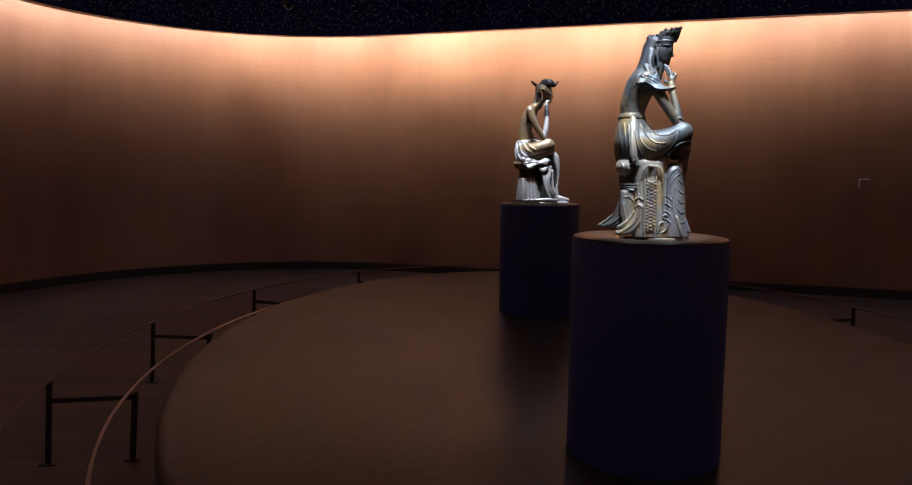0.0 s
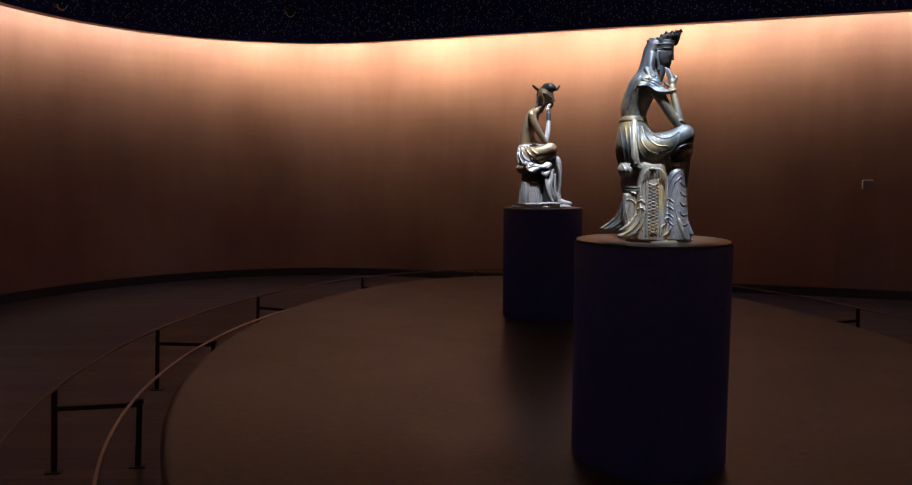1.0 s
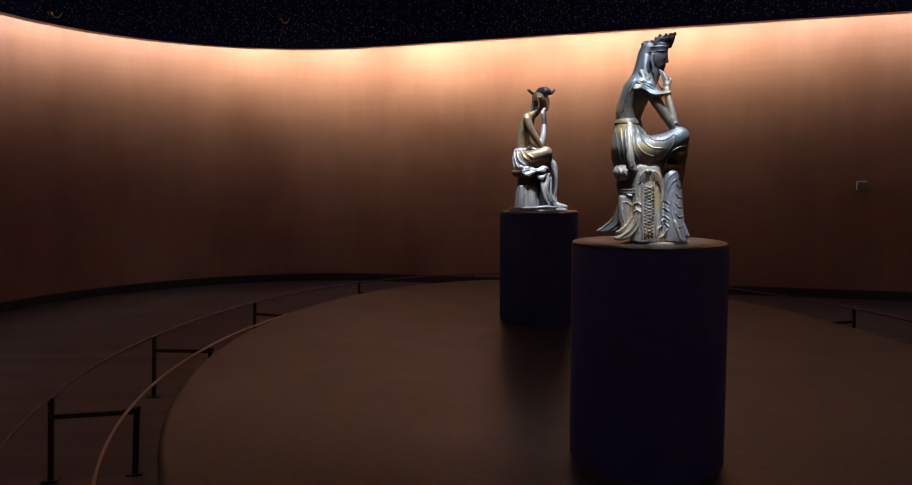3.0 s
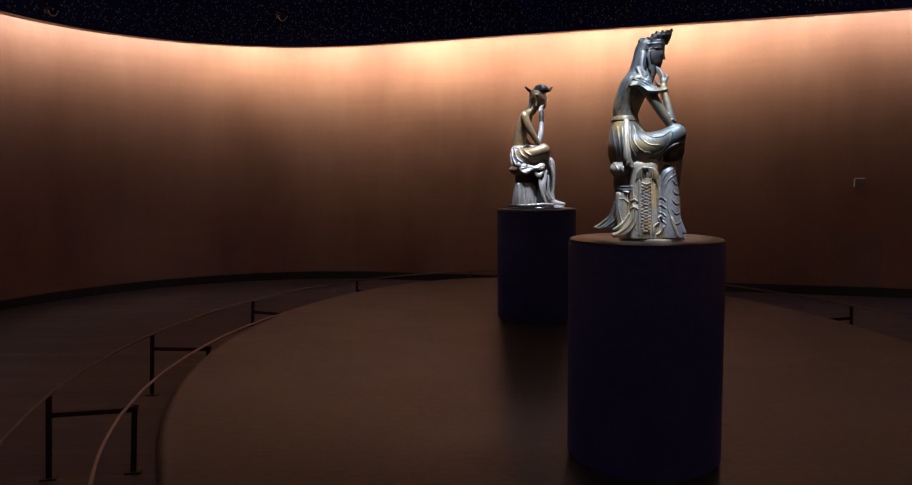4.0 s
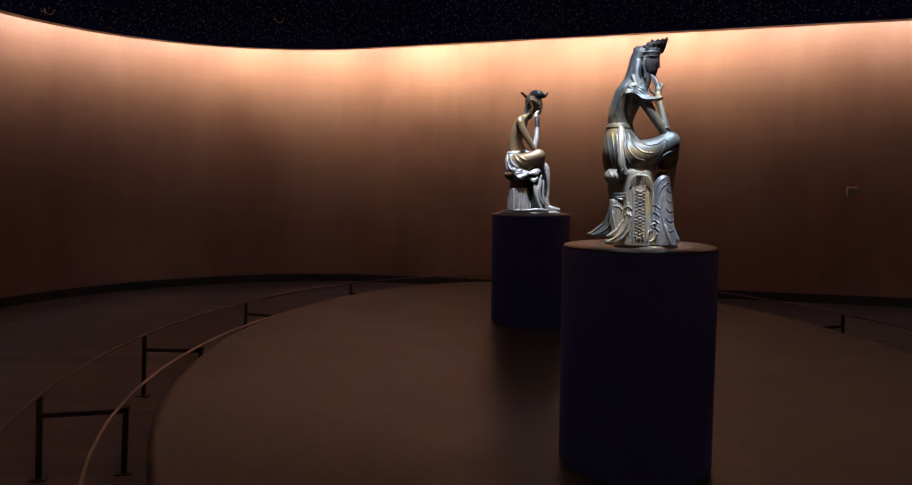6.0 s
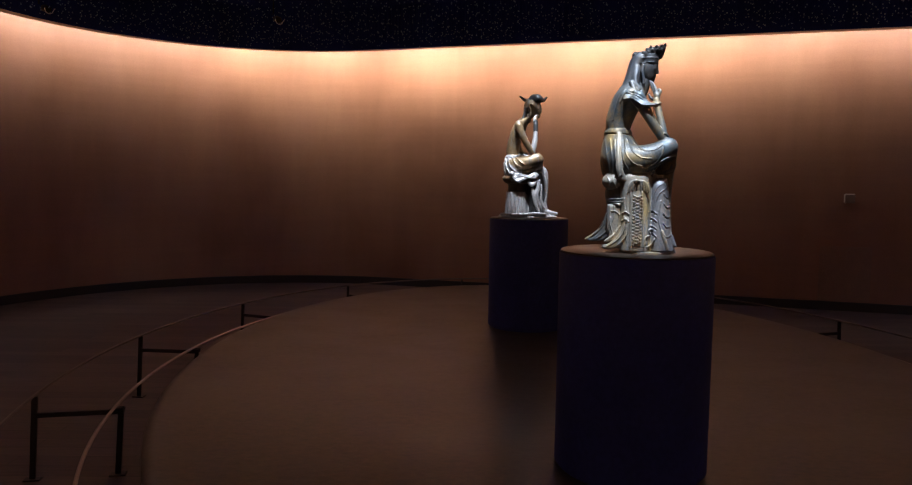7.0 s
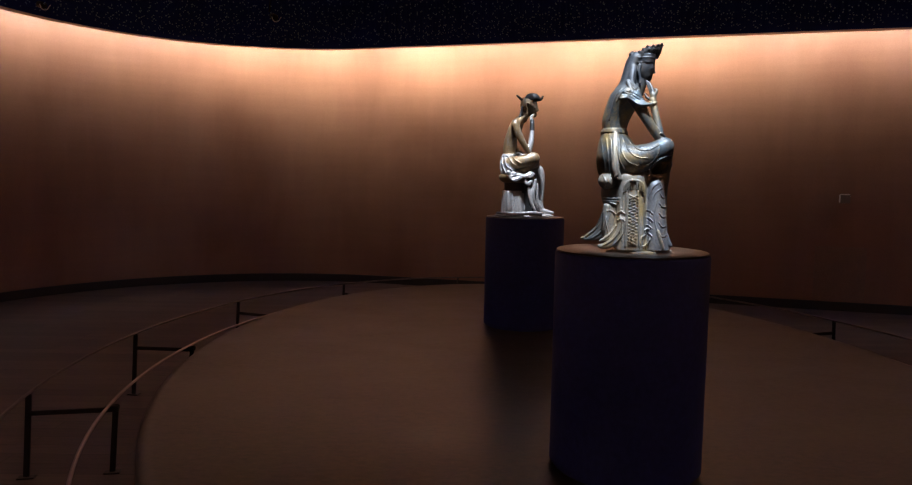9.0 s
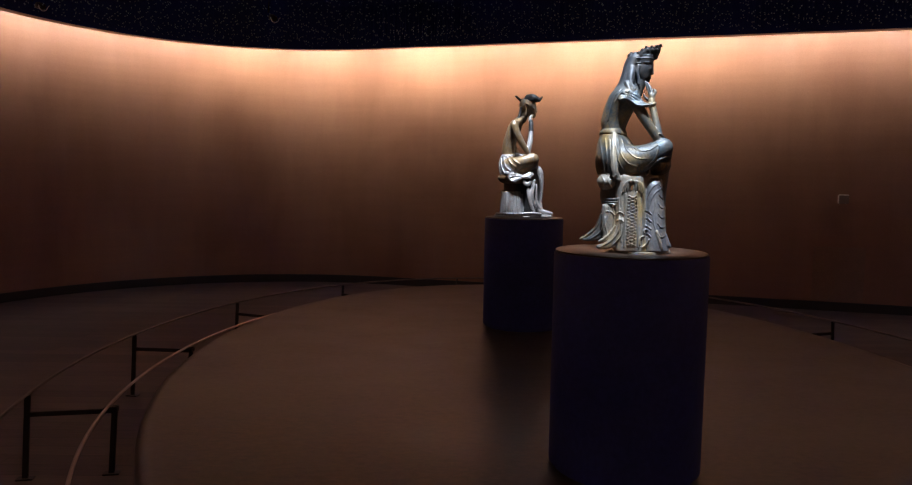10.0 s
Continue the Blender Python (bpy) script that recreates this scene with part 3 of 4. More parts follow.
            e = e[(e[:, b] > 0) & (e[:, c] > 0) & (e[:, b] < d.shape[b] - 1) & (e[:, c] < d.shape[c] - 1)]
            ring = []
            for db, dc in ((1, 1), (0, 1), (0, 0), (1, 0)):
                q = e.copy()
                q[:, b] -= db
                q[:, c] -= dc
                ring.append(index[tuple(q.T)])
            f = np.stack(ring, 1)
            out = sign[tuple(e.T)]
            f = np.where(out[:, None], f, f[:, ::-1])
            quads.append(f)
            mats.append(self.mat[tuple(e.T)])
        quads, mats = np.concatenate(quads), np.concatenate(mats)
        me = bpy.data.meshes.new(name)
        me.vertices.add(len(co))
        me.vertices.foreach_set("co", co.ravel())
        me.loops.add(quads.size)
        me.loops.foreach_set("vertex_index", quads.ravel().astype(np.int32))
        me.polygons.add(len(quads))
        me.polygons.foreach_set("loop_start", np.arange(0, quads.size, 4, dtype=np.int32))
        me.polygons.foreach_set("material_index", mats.astype(np.int32))
        me.polygons.foreach_set("use_smooth", np.ones(len(quads), bool))
        for m in materials:
            me.materials.append(m)
        me.update(calc_edges=True)
        return me


def set_statue(me, x, y, top, size, turn, label):
    ob = new("seated_statue", me)
    ob.location = (x, y, top)
    ob.rotation_euler = (0, 0, radians(turn))
    ob.scale = (size, size, size)
    tagged(ob, label, "statue", "pensive statues")


def crowned_statue():
    """A figure on a draped stool, one leg across the other knee, fingers at the cheek; x ahead, y away, z up."""
    s = Cast((-0.225, -0.185, -0.004), (0.185, 0.175, 0.85), 0.0018)
    CAST, CROWN, ROBE, SLATE = 0, 1, 2, 3
    # stool core, narrow neck of the stool, cushion
    s.bulk([(0.0149, -0.0975, 0.1367, 0, 0.128), (0.094, -0.1002, 0.1247, 0, 0.122), (0.1866, -0.0989, 0.1078, 0, 0.112), (0.3019, -0.1029, 0.0944, 0, 0.112)], mat=ROBE, flutes=(16, 0.01, 0.03))
    s.bulk([(0.1807, -0.117, 0.019, 0, 0.10), (0.2178, -0.1275, 0.0176, 0, 0.095), (0.2549, -0.1241, 0.0162, 0, 0.10)], mat=CAST)
    for z0 in (0.207, 0.196):
        s.rod([(-0.112, z0, -0.070, 0.004), (-0.085, z0, -0.108, 0.004), (-0.050, z0, -0.120, 0.004)], 0.003, CAST)
    s.egg((-0.0977, 0.2748, -0.060), (0.0404, 0.062, 0.0335), (0, 0, 8), 0.004, ROBE)
    s.egg((-0.0948, 0.2754, 0.060), (0.0393, 0.055, 0.0335), (0, 0, -8), 0.004, ROBE)
    # hips, belt and trunk
    s.bulk([(0.2876, -0.1298, 0.0596, 0, 0.108), (0.3083, -0.142, 0.0676, 0, 0.122), (0.3474, -0.1502, 0.0484, 0, 0.130), (0.3887, -0.1493, 0.0201, 0, 0.126), (0.4278, -0.1437, -0.0081, 0, 0.108), (0.4622, -0.1335, -0.034, 0, 0.082), (0.476, -0.1339, -0.0367, 0, 0.078)], 0.008, CAST)
    s.bulk([(0.4576, -0.1287, -0.0383, 0, 0.076), (0.4805, -0.1295, -0.0369, 0, 0.075), (0.5126, -0.1329, -0.0268, 0, 0.078), (0.549, -0.1262, -0.0103, 0, 0.090), (0.5853, -0.115, 0.0083, 0, 0.104), (0.6124, -0.1046, 0.0162, 0, 0.106), (0.6327, -0.0895, 0.0132, 0, 0.088), (0.6506, -0.0722, 0.0147, 0, 0.045)], 0.008, CAST)
    s.bulk([(0.4553, -0.1355, -0.0315, 0, 0.083), (0.4622, -0.138, -0.0295, 0, 0.085), (0.4714, -0.1372, -0.0321, 0, 0.083), (0.476, -0.1339, -0.0345, 0, 0.080)], 0.003, CAST)
    s.relief([[(-0.1465, 0.4615), (-0.0791, 0.459), (-0.0244, 0.457)]], 0.0022, -0.003)
    # the leg laid across: thigh, knee, shin going away to the far knee
    s.rod([(-0.0854, 0.3724, -0.060, 0.0509), (-0.0427, 0.363, -0.080, 0.0555), (0.0032, 0.3586, -0.092, 0.0555), (0.0499, 0.3742, -0.098, 0.0462), (0.0876, 0.3942, -0.098, 0.0393), (0.1064, 0.4054, -0.094, 0.0347)], 0.012, CAST)
    s.egg((0.1087, 0.4058, -0.088), (0.0312, 0.036, 0.0347), (0, 8, 0), 0.010, CAST)
    s.rod([(0.1096, 0.3954, -0.075, 0.0324), (0.1132, 0.3713, -0.01, 0.03), (0.1165, 0.36, 0.06, 0.0254), (0.1191, 0.3524, 0.115, 0.0208)], 0.008, CAST)
    # knee and shin that bear it, under the cloth
    s.rod([(-0.0093, 0.3374, 0.045, 0.0462), (0.0851, 0.3453, 0.040, 0.0462), (0.0998, 0.3037, 0.030, 0.037), (0.0943, 0.2113, 0.02, 0.0347), (0.1012, 0.0374, 0.02, 0.037)], 0.008, CAST)
    s.egg((0.0952, 0.3421, 0.006), (0.0485, 0.062, 0.037), (0, -6, 0), 0.006, CAST)
    # front apron over the stool, with the hem spread at the foot
    s.bulk([(0.0117, -0.0653, 0.059, -0.040, 0.112), (0.0701, -0.0651, 0.0568, -0.040, 0.106), (0.1632, -0.0661, 0.0532, -0.040, 0.098), (0.2557, -0.0671, 0.0497, -0.040, 0.092), (0.2926, -0.0684, 0.0505, -0.040, 0.088), (0.311, -0.0646, 0.0476, -0.038, 0.080)], 0.005, ROBE, power=3.6)
    # cloth over the shin, falling to a flared hem
    s.bulk([(0.0131, 0.039, 0.1479, -0.012, 0.128), (0.0455, 0.04, 0.1378, -0.012, 0.124), (0.1193, 0.0394, 0.1282, -0.012, 0.116), (0.1999, 0.0408, 0.1205, -0.012, 0.106), (0.2618, 0.0428, 0.1136, -0.012, 0.098), (0.2894, 0.0596, 0.1082, -0.010, 0.080)], 0.004, SLATE, power=2.6)
    s.leaf([(0.1089, 0.0904), (0.1308, 0.08), (0.1426, 0.0534), (0.1523, 0.0269), (0.1285, 0.0304), (0.1014, 0.061)], -0.080, 0.012, 0.006, SLATE)
    # dark hollow between the apron and the shin cloth, and slits at the foot
    s.rod([(0.0478, 0.3008, -0.135, 0.007), (0.0475, 0.257, -0.132, 0.005), (0.0409, 0.2021, -0.140, 0.002)], 0.004, carve=True)
    s.rod([(0.0856, 0.083, -0.150, 0.002), (0.1013, 0.0574, -0.152, 0.008), (0.113, 0.0271, -0.152, 0.014)], 0.003, carve=True)
    s.rod([(-0.0255, 0.0335, -0.160, 0.007), (0.0152, 0.0328, -0.160, 0.007)], 0.002, carve=True)
    s.rod([(0.0945, 0.0864, -0.130, 0.006), (0.1063, 0.054, -0.134, 0.006), (0.116, 0.0234, -0.134, 0.006)], 0.003, ROBE)
    # tails of cloth that sweep out behind
    s.leaf([(-0.1133, 0.1849), (-0.0615, 0.1861), (-0.0542, 0.1057), (-0.0611, 0.0477), (-0.1018, 0.0462), (-0.1132, 0.1155)], -0.085, 0.022, 0.006, ROBE)
    s.leaf([(-0.1158, 0.1879), (-0.1258, 0.1405), (-0.1451, 0.0926), (-0.1768, 0.0606), (-0.2066, 0.038), (-0.1596, 0.0373), (-0.1137, 0.0556), (-0.0823, 0.0851), (-0.0895, 0.1603)], 0.020, 0.010, 0.005, CAST)
    s.leaf([(-0.1187, 0.1574), (-0.1305, 0.1039), (-0.1519, 0.0638), (-0.1878, 0.0392), (-0.133, 0.0412), (-0.0976, 0.0656), (-0.0858, 0.1168)], -0.050, 0.008, 0.005, CAST, (-0.2, 0))
    s.leaf([(-0.0494, 0.1393), (-0.0565, 0.0942), (-0.0771, 0.0575), (-0.1028, 0.0363), (-0.1291, 0.0262), (-0.1197, 0.013), (-0.0801, 0.0168), (-0.0458, 0.0384), (-0.0255, 0.0818), (-0.0228, 0.1267)], -0.126, 0.012, 0.006, ROBE, (-0.15, 0))
    s.leaf([(-0.0619, 0.111), (-0.0827, 0.0741), (-0.1175, 0.0501), (-0.1215, 0.0386), (-0.0818, 0.0468), (-0.0519, 0.0751)], -0.108, 0.009, 0.004, ROBE)
    # thin cast plate under all
    s.bulk([(-0.0005, -0.0648, 0.1506, -0.01, 0.150), (0.0088, -0.0629, 0.148, -0.01, 0.148)], 0.002, ROBE, flutes=(9, 0.03, 0.03))
    # near arm: elbow on the knee, forearm raised to the face
    s.rod([(-0.0098, 0.5908, -0.104, 0.0277), (0.0131, 0.5505, -0.112, 0.022), (0.0449, 0.4983, -0.110, 0.0185), (0.0722, 0.4573, -0.103, 0.0162), (0.0882, 0.4337, -0.096, 0.015)], 0.006, CAST)
    s.rod([(0.0924, 0.4338, -0.095, 0.015), (0.0847, 0.4736, -0.090, 0.0139), (0.0724, 0.5226, -0.080, 0.0127), (0.0625, 0.5632, -0.070, 0.0127), (0.0575, 0.5859, -0.064, 0.0127)], 0.004, CAST)
    s.egg((0.0945, 0.4336, -0.098), (0.0162, 0.015, 0.0116), (0, 0, 0), 0.004, CAST)
    s.rod([(0.0789, 0.4488, -0.100, 0.004), (0.0931, 0.4568, -0.110, 0.004), (0.1067, 0.4446, -0.098, 0.004)], 0.002, CAST)
    s.egg((0.0592, 0.5997, -0.058), (0.0116, 0.014, 0.0208), (0, -14, 0), 0.004, CAST)
    s.rod([(0.0524, 0.614, -0.050, 0.0068), (0.0407, 0.6417, -0.042, 0.006), (0.0324, 0.6626, -0.036, 0.0042)], 0.002, CAST)
    s.rod([(0.0587, 0.6132, -0.056, 0.0065), (0.0492, 0.6408, -0.048, 0.0056), (0.0401, 0.6575, -0.040, 0.004)], 0.002, CAST)
    s.rod([(0.0653, 0.6058, -0.062, 0.0065), (0.0712, 0.6213, -0.060, 0.006), (0.0647, 0.629, -0.052, 0.005)], 0.002, CAST)
    s.rod([(0.0467, 0.5918, -0.052, 0.0060), (0.0357, 0.5992, -0.046, 0.0052), (0.0287, 0.6131, -0.042, 0.004)], 0.002, CROWN)
    s.rod([(0.0468, 0.5759, -0.076, 0.0042), (0.0597, 0.5703, -0.086, 0.0042), (0.0725, 0.5756, -0.076, 0.0042)], 0.002, CAST)
    # far arm, down to the ankle on the knee
    s.rod([(-0.038, 0.6102, 0.100, 0.0254), (-0.0773, 0.5364, 0.112, 0.0208), (-0.0456, 0.432, 0.115, 0.0185), (0.0579, 0.3844, 0.100, 0.0162)], 0.006, CAST)
    # neck and head, bowed
    s.rod([(-0.0067, 0.63, 0, 0.032), (0.0097, 0.6658, 0, 0.027)], 0.006, CAST)
    s.egg((0.0187, 0.7194, 0), (0.0416, 0.041, 0.0532), (0, 12, 0), 0.004, CAST)
    s.egg((0.0265, 0.6879, 0), (0.0243, 0.029, 0.0254), (0, 14, 0), 0.008, CAST)
    s.egg((0.0403, 0.6719, 0), (0.0097, 0.012, 0.0083), k=0.006, mat=CAST)
    s.rod([(0.0544, 0.732, 0, 0.0042), (0.0572, 0.7163, 0, 0.0046), (0.06, 0.7006, 0, 0.0056)], 0.004, CAST)
    s.egg((0.0546, 0.6996, 0), (0.0069, 0.009, 0.0042), k=0.003, mat=CAST)
    s.egg((0.0496, 0.6863, 0), (0.006, 0.010, 0.003), k=0.002, mat=CAST)
    s.egg((0.0477, 0.6794, 0), (0.0058, 0.009, 0.0032), k=0.002, mat=CAST)
    for side in (-1, 1):
        s.rod([(0.0521, 0.7282, side * 0.006, 0.0026), (0.0441, 0.7323, side * 0.020, 0.0028), (0.0289, 0.7256, side * 0.033, 0.0022)], 0.003, CAST)
        s.egg((0.0437, 0.7135, side * 0.0225), (0.007, 0.009, 0.0045), (0, 12, side * 24), 0.003, CAST)
        s.rod([(0.0407, 0.7069, side * 0.024, 0.0016), (0.0494, 0.7078, side * 0.014, 0.0014)], 0.002, carve=True)
        s.rod([(0.005, 0.7223, side * 0.041, 0.0065), (0.0015, 0.7003, side * 0.043, 0.006), (0.0069, 0.6736, side * 0.041, 0.0055), (0.0075, 0.6558, side * 0.040, 0.006)], 0.003, CAST)
    # hair: a smooth fall over the nape that spreads on the shoulders
    s.bulk([(0.6396, -0.0852, -0.0004, 0, 0.070), (0.6575, -0.0724, -0.0011, 0, 0.064), (0.6845, -0.0633, -0.0021, 0, 0.058), (0.7115, -0.0564, -0.0009, 0, 0.053), (0.7381, -0.0507, 0.0202, 0, 0.051), (0.7603, -0.0404, 0.0259, 0, 0.048), (0.7736, -0.0298, 0.0254, 0, 0.034)], 0.008, CAST)
    for side in (-1, 1):
        s.rod([(-0.0186, 0.7124, side * 0.046, 0.012), (-0.0217, 0.6801, side * 0.056, 0.014), (-0.0207, 0.6514, side * 0.066, 0.012), (-0.0069, 0.63, side * 0.074, 0.008)], 0.006, CAST)
        s.rod([(-0.0382, 0.6569, side * 0.070, 0.008), (-0.0286, 0.6334, side * 0.085, 0.008), (-0.0193, 0.6145, side * 0.092, 0.006)], 0.005, CAST)
    s.rod([(-0.001, 0.7051, -0.066, 0.010), (-0.004, 0.6695, -0.070, 0.013), (0.0016, 0.6373, -0.064, 0.012)], 0.004, carve=True)
    # curled locks on the shoulder
    for px in ((-0.0213, 0.6133, -0.100, 0.0104), (-0.0081, 0.6039, -0.104, 0.0104), (-0.0186, 0.597, -0.108, 0.0074), (0., 0.6161, -0.092, 0.0081)):
        s.egg(px[:3], (px[3], 0.010, px[3]), (0, 20, 0), 0.002, CAST)
    # shoulder cape, drawn out to a point
    s.leaf([(-0.0686, 0.6127), (-0.0495, 0.6212), (-0.0191, 0.612), (0.0114, 0.5942), (0.0291, 0.5766), (0.0551, 0.5634), (0.0342, 0.556), (0.0064, 0.5573), (-0.0133, 0.5706), (-0.0375, 0.5861), (-0.0612, 0.5864)], -0.108, 0.012, 0.008, CAST, (-0.1, 0.85), 0.006)
    s.leaf([(-0.074, 0.6401), (-0.0534, 0.6492), (-0.0206, 0.6393), (0.0123, 0.6201), (0.0314, 0.6012), (0.0548, 0.5869), (0.0069, 0.5804), (-0.0404, 0.6114)], 0.108, 0.012, 0.008, CAST, (0.1, -0.85))
    s.relief([[(-0.0613, 0.5886), (-0.0376, 0.5905), (-0.0135, 0.576), (0.0084, 0.5627), (0.0509, 0.5623)]], 0.0035, 0.003, y_to=-0.05)
    s.relief([[(-0.0533, 0.6081), (-0.0229, 0.599), (0.0034, 0.5813), (0.0315, 0.5701)], [(-0.0407, 0.6145), (-0.0102, 0.601), (0.016, 0.5855)]], 0.003, -0.0025, y_to=-0.05)
    s.relief([[(-0.0589, 0.6295), (-0.0797, 0.6011), (-0.0935, 0.557), (-0.103, 0.5125)], [(-0.0458, 0.6271), (-0.0625, 0.6075), (-0.0767, 0.579)]], 0.003, 0.0025, y_to=-0.02)
    # crown: band, ridges, leaves and the tall front
    s.bulk([(0.7371, -0.0085, 0.0608, 0, 0.043), (0.7483, -0.0112, 0.0625, 0, 0.0445), (0.7617, -0.0139, 0.0631, 0, 0.044), (0.7662, -0.0118, 0.0629, 0, 0.044)], 0.003, CAST)
    s.relief([[(-0.0019, 0.7324), (0.0306, 0.7349), (0.0655, 0.7335)], [(-0.0026, 0.7512), (0.0299, 0.7526), (0.067, 0.7511)]], 0.002, 0.002)
    s.egg((0.0345, 0.7637, 0), (0.0277, 0.036, 0.0162), k=0.004, mat=CROWN)
    for q, r in (((-0.0316, 0.7665, -0.020), 0.0083), ((-0.0254, 0.7747, -0.010), 0.0079), ((-0.012, 0.7704, -0.026), 0.0088), ((-0.0012, 0.7771, -0.012), 0.0065), ((-0.0231, 0.7709, 0.020), 0.0092), ((-0.0055, 0.7782, 0.026), 0.0083)):
        s.egg(q, (r, 0.009, r), k=0.003, mat=CROWN)
    for side in (-1, 1):
        for k0, (x, z, h, w) in enumerate(((0.0122, 0.7658, 0.020, 0.011), (0.0249, 0.7743, 0.024, 0.011), (0.0421, 0.7782, 0.024, 0.011), (0.0574, 0.7818, 0.026, 0.011), (0.0683, 0.7877, 0.028, 0.010))):
            y = side * (0.040, 0.038, 0.032, 0.022, 0.010)[k0]
            t = (-4, 6, 18, 30, 36)[k0]
            s.egg((x, z, y), (w, 0.0048, h * 0.75), (0, t, 0), 0.003, CROWN)
            a = radians(t)
            for u, v, r in ((0.9, 0.35, 0.0055), (-0.9, 0.35, 0.0055), (0.25, 0.85, 0.0048)):
                s.egg((x + w * u * math.cos(a) + h * v * math.sin(a), z - w * u * math.sin(a) + h * v * math.cos(a), y), (r, 0.0045, r * 1.3), (0, t, 0), 0.002, CROWN)
    s.rod([(0.0676, 0.7584, 0, 0.008), (0.0754, 0.7804, 0, 0.009), (0.0812, 0.798, 0, 0.007), (0.0851, 0.8089, 0, 0.004)], 0.003, CROWN, ((0, 1, 0), 0.6))
    s.rod([(0.0811, 0.8002, 0, 0.005), (0.0897, 0.8021, 0, 0.0035)], 0.002, CROWN)
    # sash: two flat straps from the belt, ending in a knot over the cushion
    s.rod([(-0.0766, 0.4521, -0.082, 0.0127), (-0.0744, 0.4104, -0.112, 0.0116), (-0.0722, 0.361, -0.130, 0.0116), (-0.0684, 0.3169, -0.132, 0.0127), (-0.059, 0.2906, -0.126, 0.0127)], 0.004, ROBE, ((0, 1, 0.25), 1.5), steps=10)
    s.relief([[(-0.0758, 0.4421), (-0.0726, 0.3658), (-0.0634, 0.2906)]], 0.003, -0.002, y_to=-0.07)
    s.egg((-0.0545, 0.284, -0.122), (0.0116, 0.012, 0.0083), (0, 20, 0), 0.003, ROBE)
    # folds drawn round the thigh
    s.relief([[(-0.0604, 0.4377), (-0.0494, 0.3836), (-0.0221, 0.3461), (0.0126, 0.3333)], [(-0.0475, 0.4421), (-0.0283, 0.397), (0.0071, 0.3661), (0.0456, 0.362)], [(-0.0682, 0.411), (-0.0568, 0.3546), (-0.0384, 0.3217)],
              [(0.0299, 0.3269), (0.0631, 0.3469), (0.083, 0.3753), (0.0904, 0.4106)], [(-0.0255, 0.4333), (0.0102, 0.3967), (0.0528, 0.3947), (0.086, 0.4149)]], 0.0018, 0.0024, y_to=-0.05)
    s.relief([[(-0.1322, 0.4355), (-0.1193, 0.3662), (-0.1085, 0.3103)], [(-0.1115, 0.4388), (-0.1014, 0.3704), (-0.0951, 0.3126)], [(-0.0936, 0.4344), (-0.0882, 0.3661), (-0.0841, 0.3127)]], 0.003, 0.002, y_to=-0.02)
    s.relief([[(0.0532, 0.2994), (0.0648, 0.3282), (0.0852, 0.3527), (0.1102, 0.3661), (0.1339, 0.3689)]], 0.0035, 0.0055, y_to=-0.02)
    # folds of the cushion
    s.relief([[(-0.121, 0.2988), (-0.1065, 0.2721), (-0.1148, 0.2474)], [(-0.0861, 0.306), (-0.0936, 0.2812), (-0.0797, 0.2502)], [(-0.064, 0.2996), (-0.0806, 0.2814)]], 0.003, 0.003, y_to=-0.05)
    # bow on the apron
    for side in (-1, 1):
        for spread, drop, r in ((0.038, 0.038, 0.0044), (0.030, 0.036, 0.0040), (0.021, 0.033, 0.0038), (0.011, 0.029, 0.0036)):
            s.rod([(-0.0067, 0.278, -0.138, 0.004), (0.002 + side * spread * 0.55, 0.2765 - drop * 0.02, -0.139, r), (0.002 + side * spread * 0.92, 0.2735 - drop * 0.42, -0.138, r), (0.002 + side * spread, 0.2735 - drop, -0.136, 0.003)], 0.0015, ROBE)
    s.egg((-0.0061, 0.2605, -0.126), (0.032, 0.011, 0.021), k=0.004, mat=ROBE)
    s.egg((-0.0077, 0.278, -0.143), (0.009, 0.007, 0.007), k=0.002, mat=ROBE)
    # hanging band with a woven lattice between two raised borders
    s.relief([[(-0.0262, 0.2294), (-0.0249, 0.1349), (-0.0231, 0.0269)], [(0.0162, 0.2346), (0.022, 0.1363), (0.0282, 0.0289)]], 0.0024, 0.0055, y_to=-0.08)
    s.relief([[(0.032, 0.2129), (0.0365, 0.1474), (0.0427, 0.0383)], [(-0.0494, 0.2111), (-0.0468, 0.1451), (-0.0466, 0.0786)], [(-0.0394, 0.2334), (-0.0382, 0.1454), (-0.0368, 0.0456)]], 0.0016, 0.0028, y_to=-0.08)
    lattice = []
    for k in range(15):
        z0 = 0.222 - k * 0.0125
        for side in (-1, 1):
            lattice.append([(0.001 - side * 0.0155, z0), (0.001 + side * 0.0155, z0 - 0.0125)])
    s.relief(lattice, 0.0015, 0.0042, y_to=-0.08)
    s.relief([[(-0.0113, 0.0583), (-0.0104, 0.0318)], [(0.0015, 0.0588), (0.0024, 0.0323)], [(0.0143, 0.0593), (0.0152, 0.0328)]], 0.0022, 0.005, y_to=-0.08)
    # leaf cuts and scallops
    for dz in (0, 1):
        s.relief([[(0.001 - 0.058, 0.152 - dz * 0.028), (0.001 - 0.044, 0.160 - dz * 0.028), (0.001 - 0.030, 0.150 - dz * 0.028)], [(0.001 - 0.044, 0.172 - dz * 0.028), (0.001 - 0.042, 0.146 - dz * 0.028)]], 0.0016, 0.0032, y_to=-0.08)
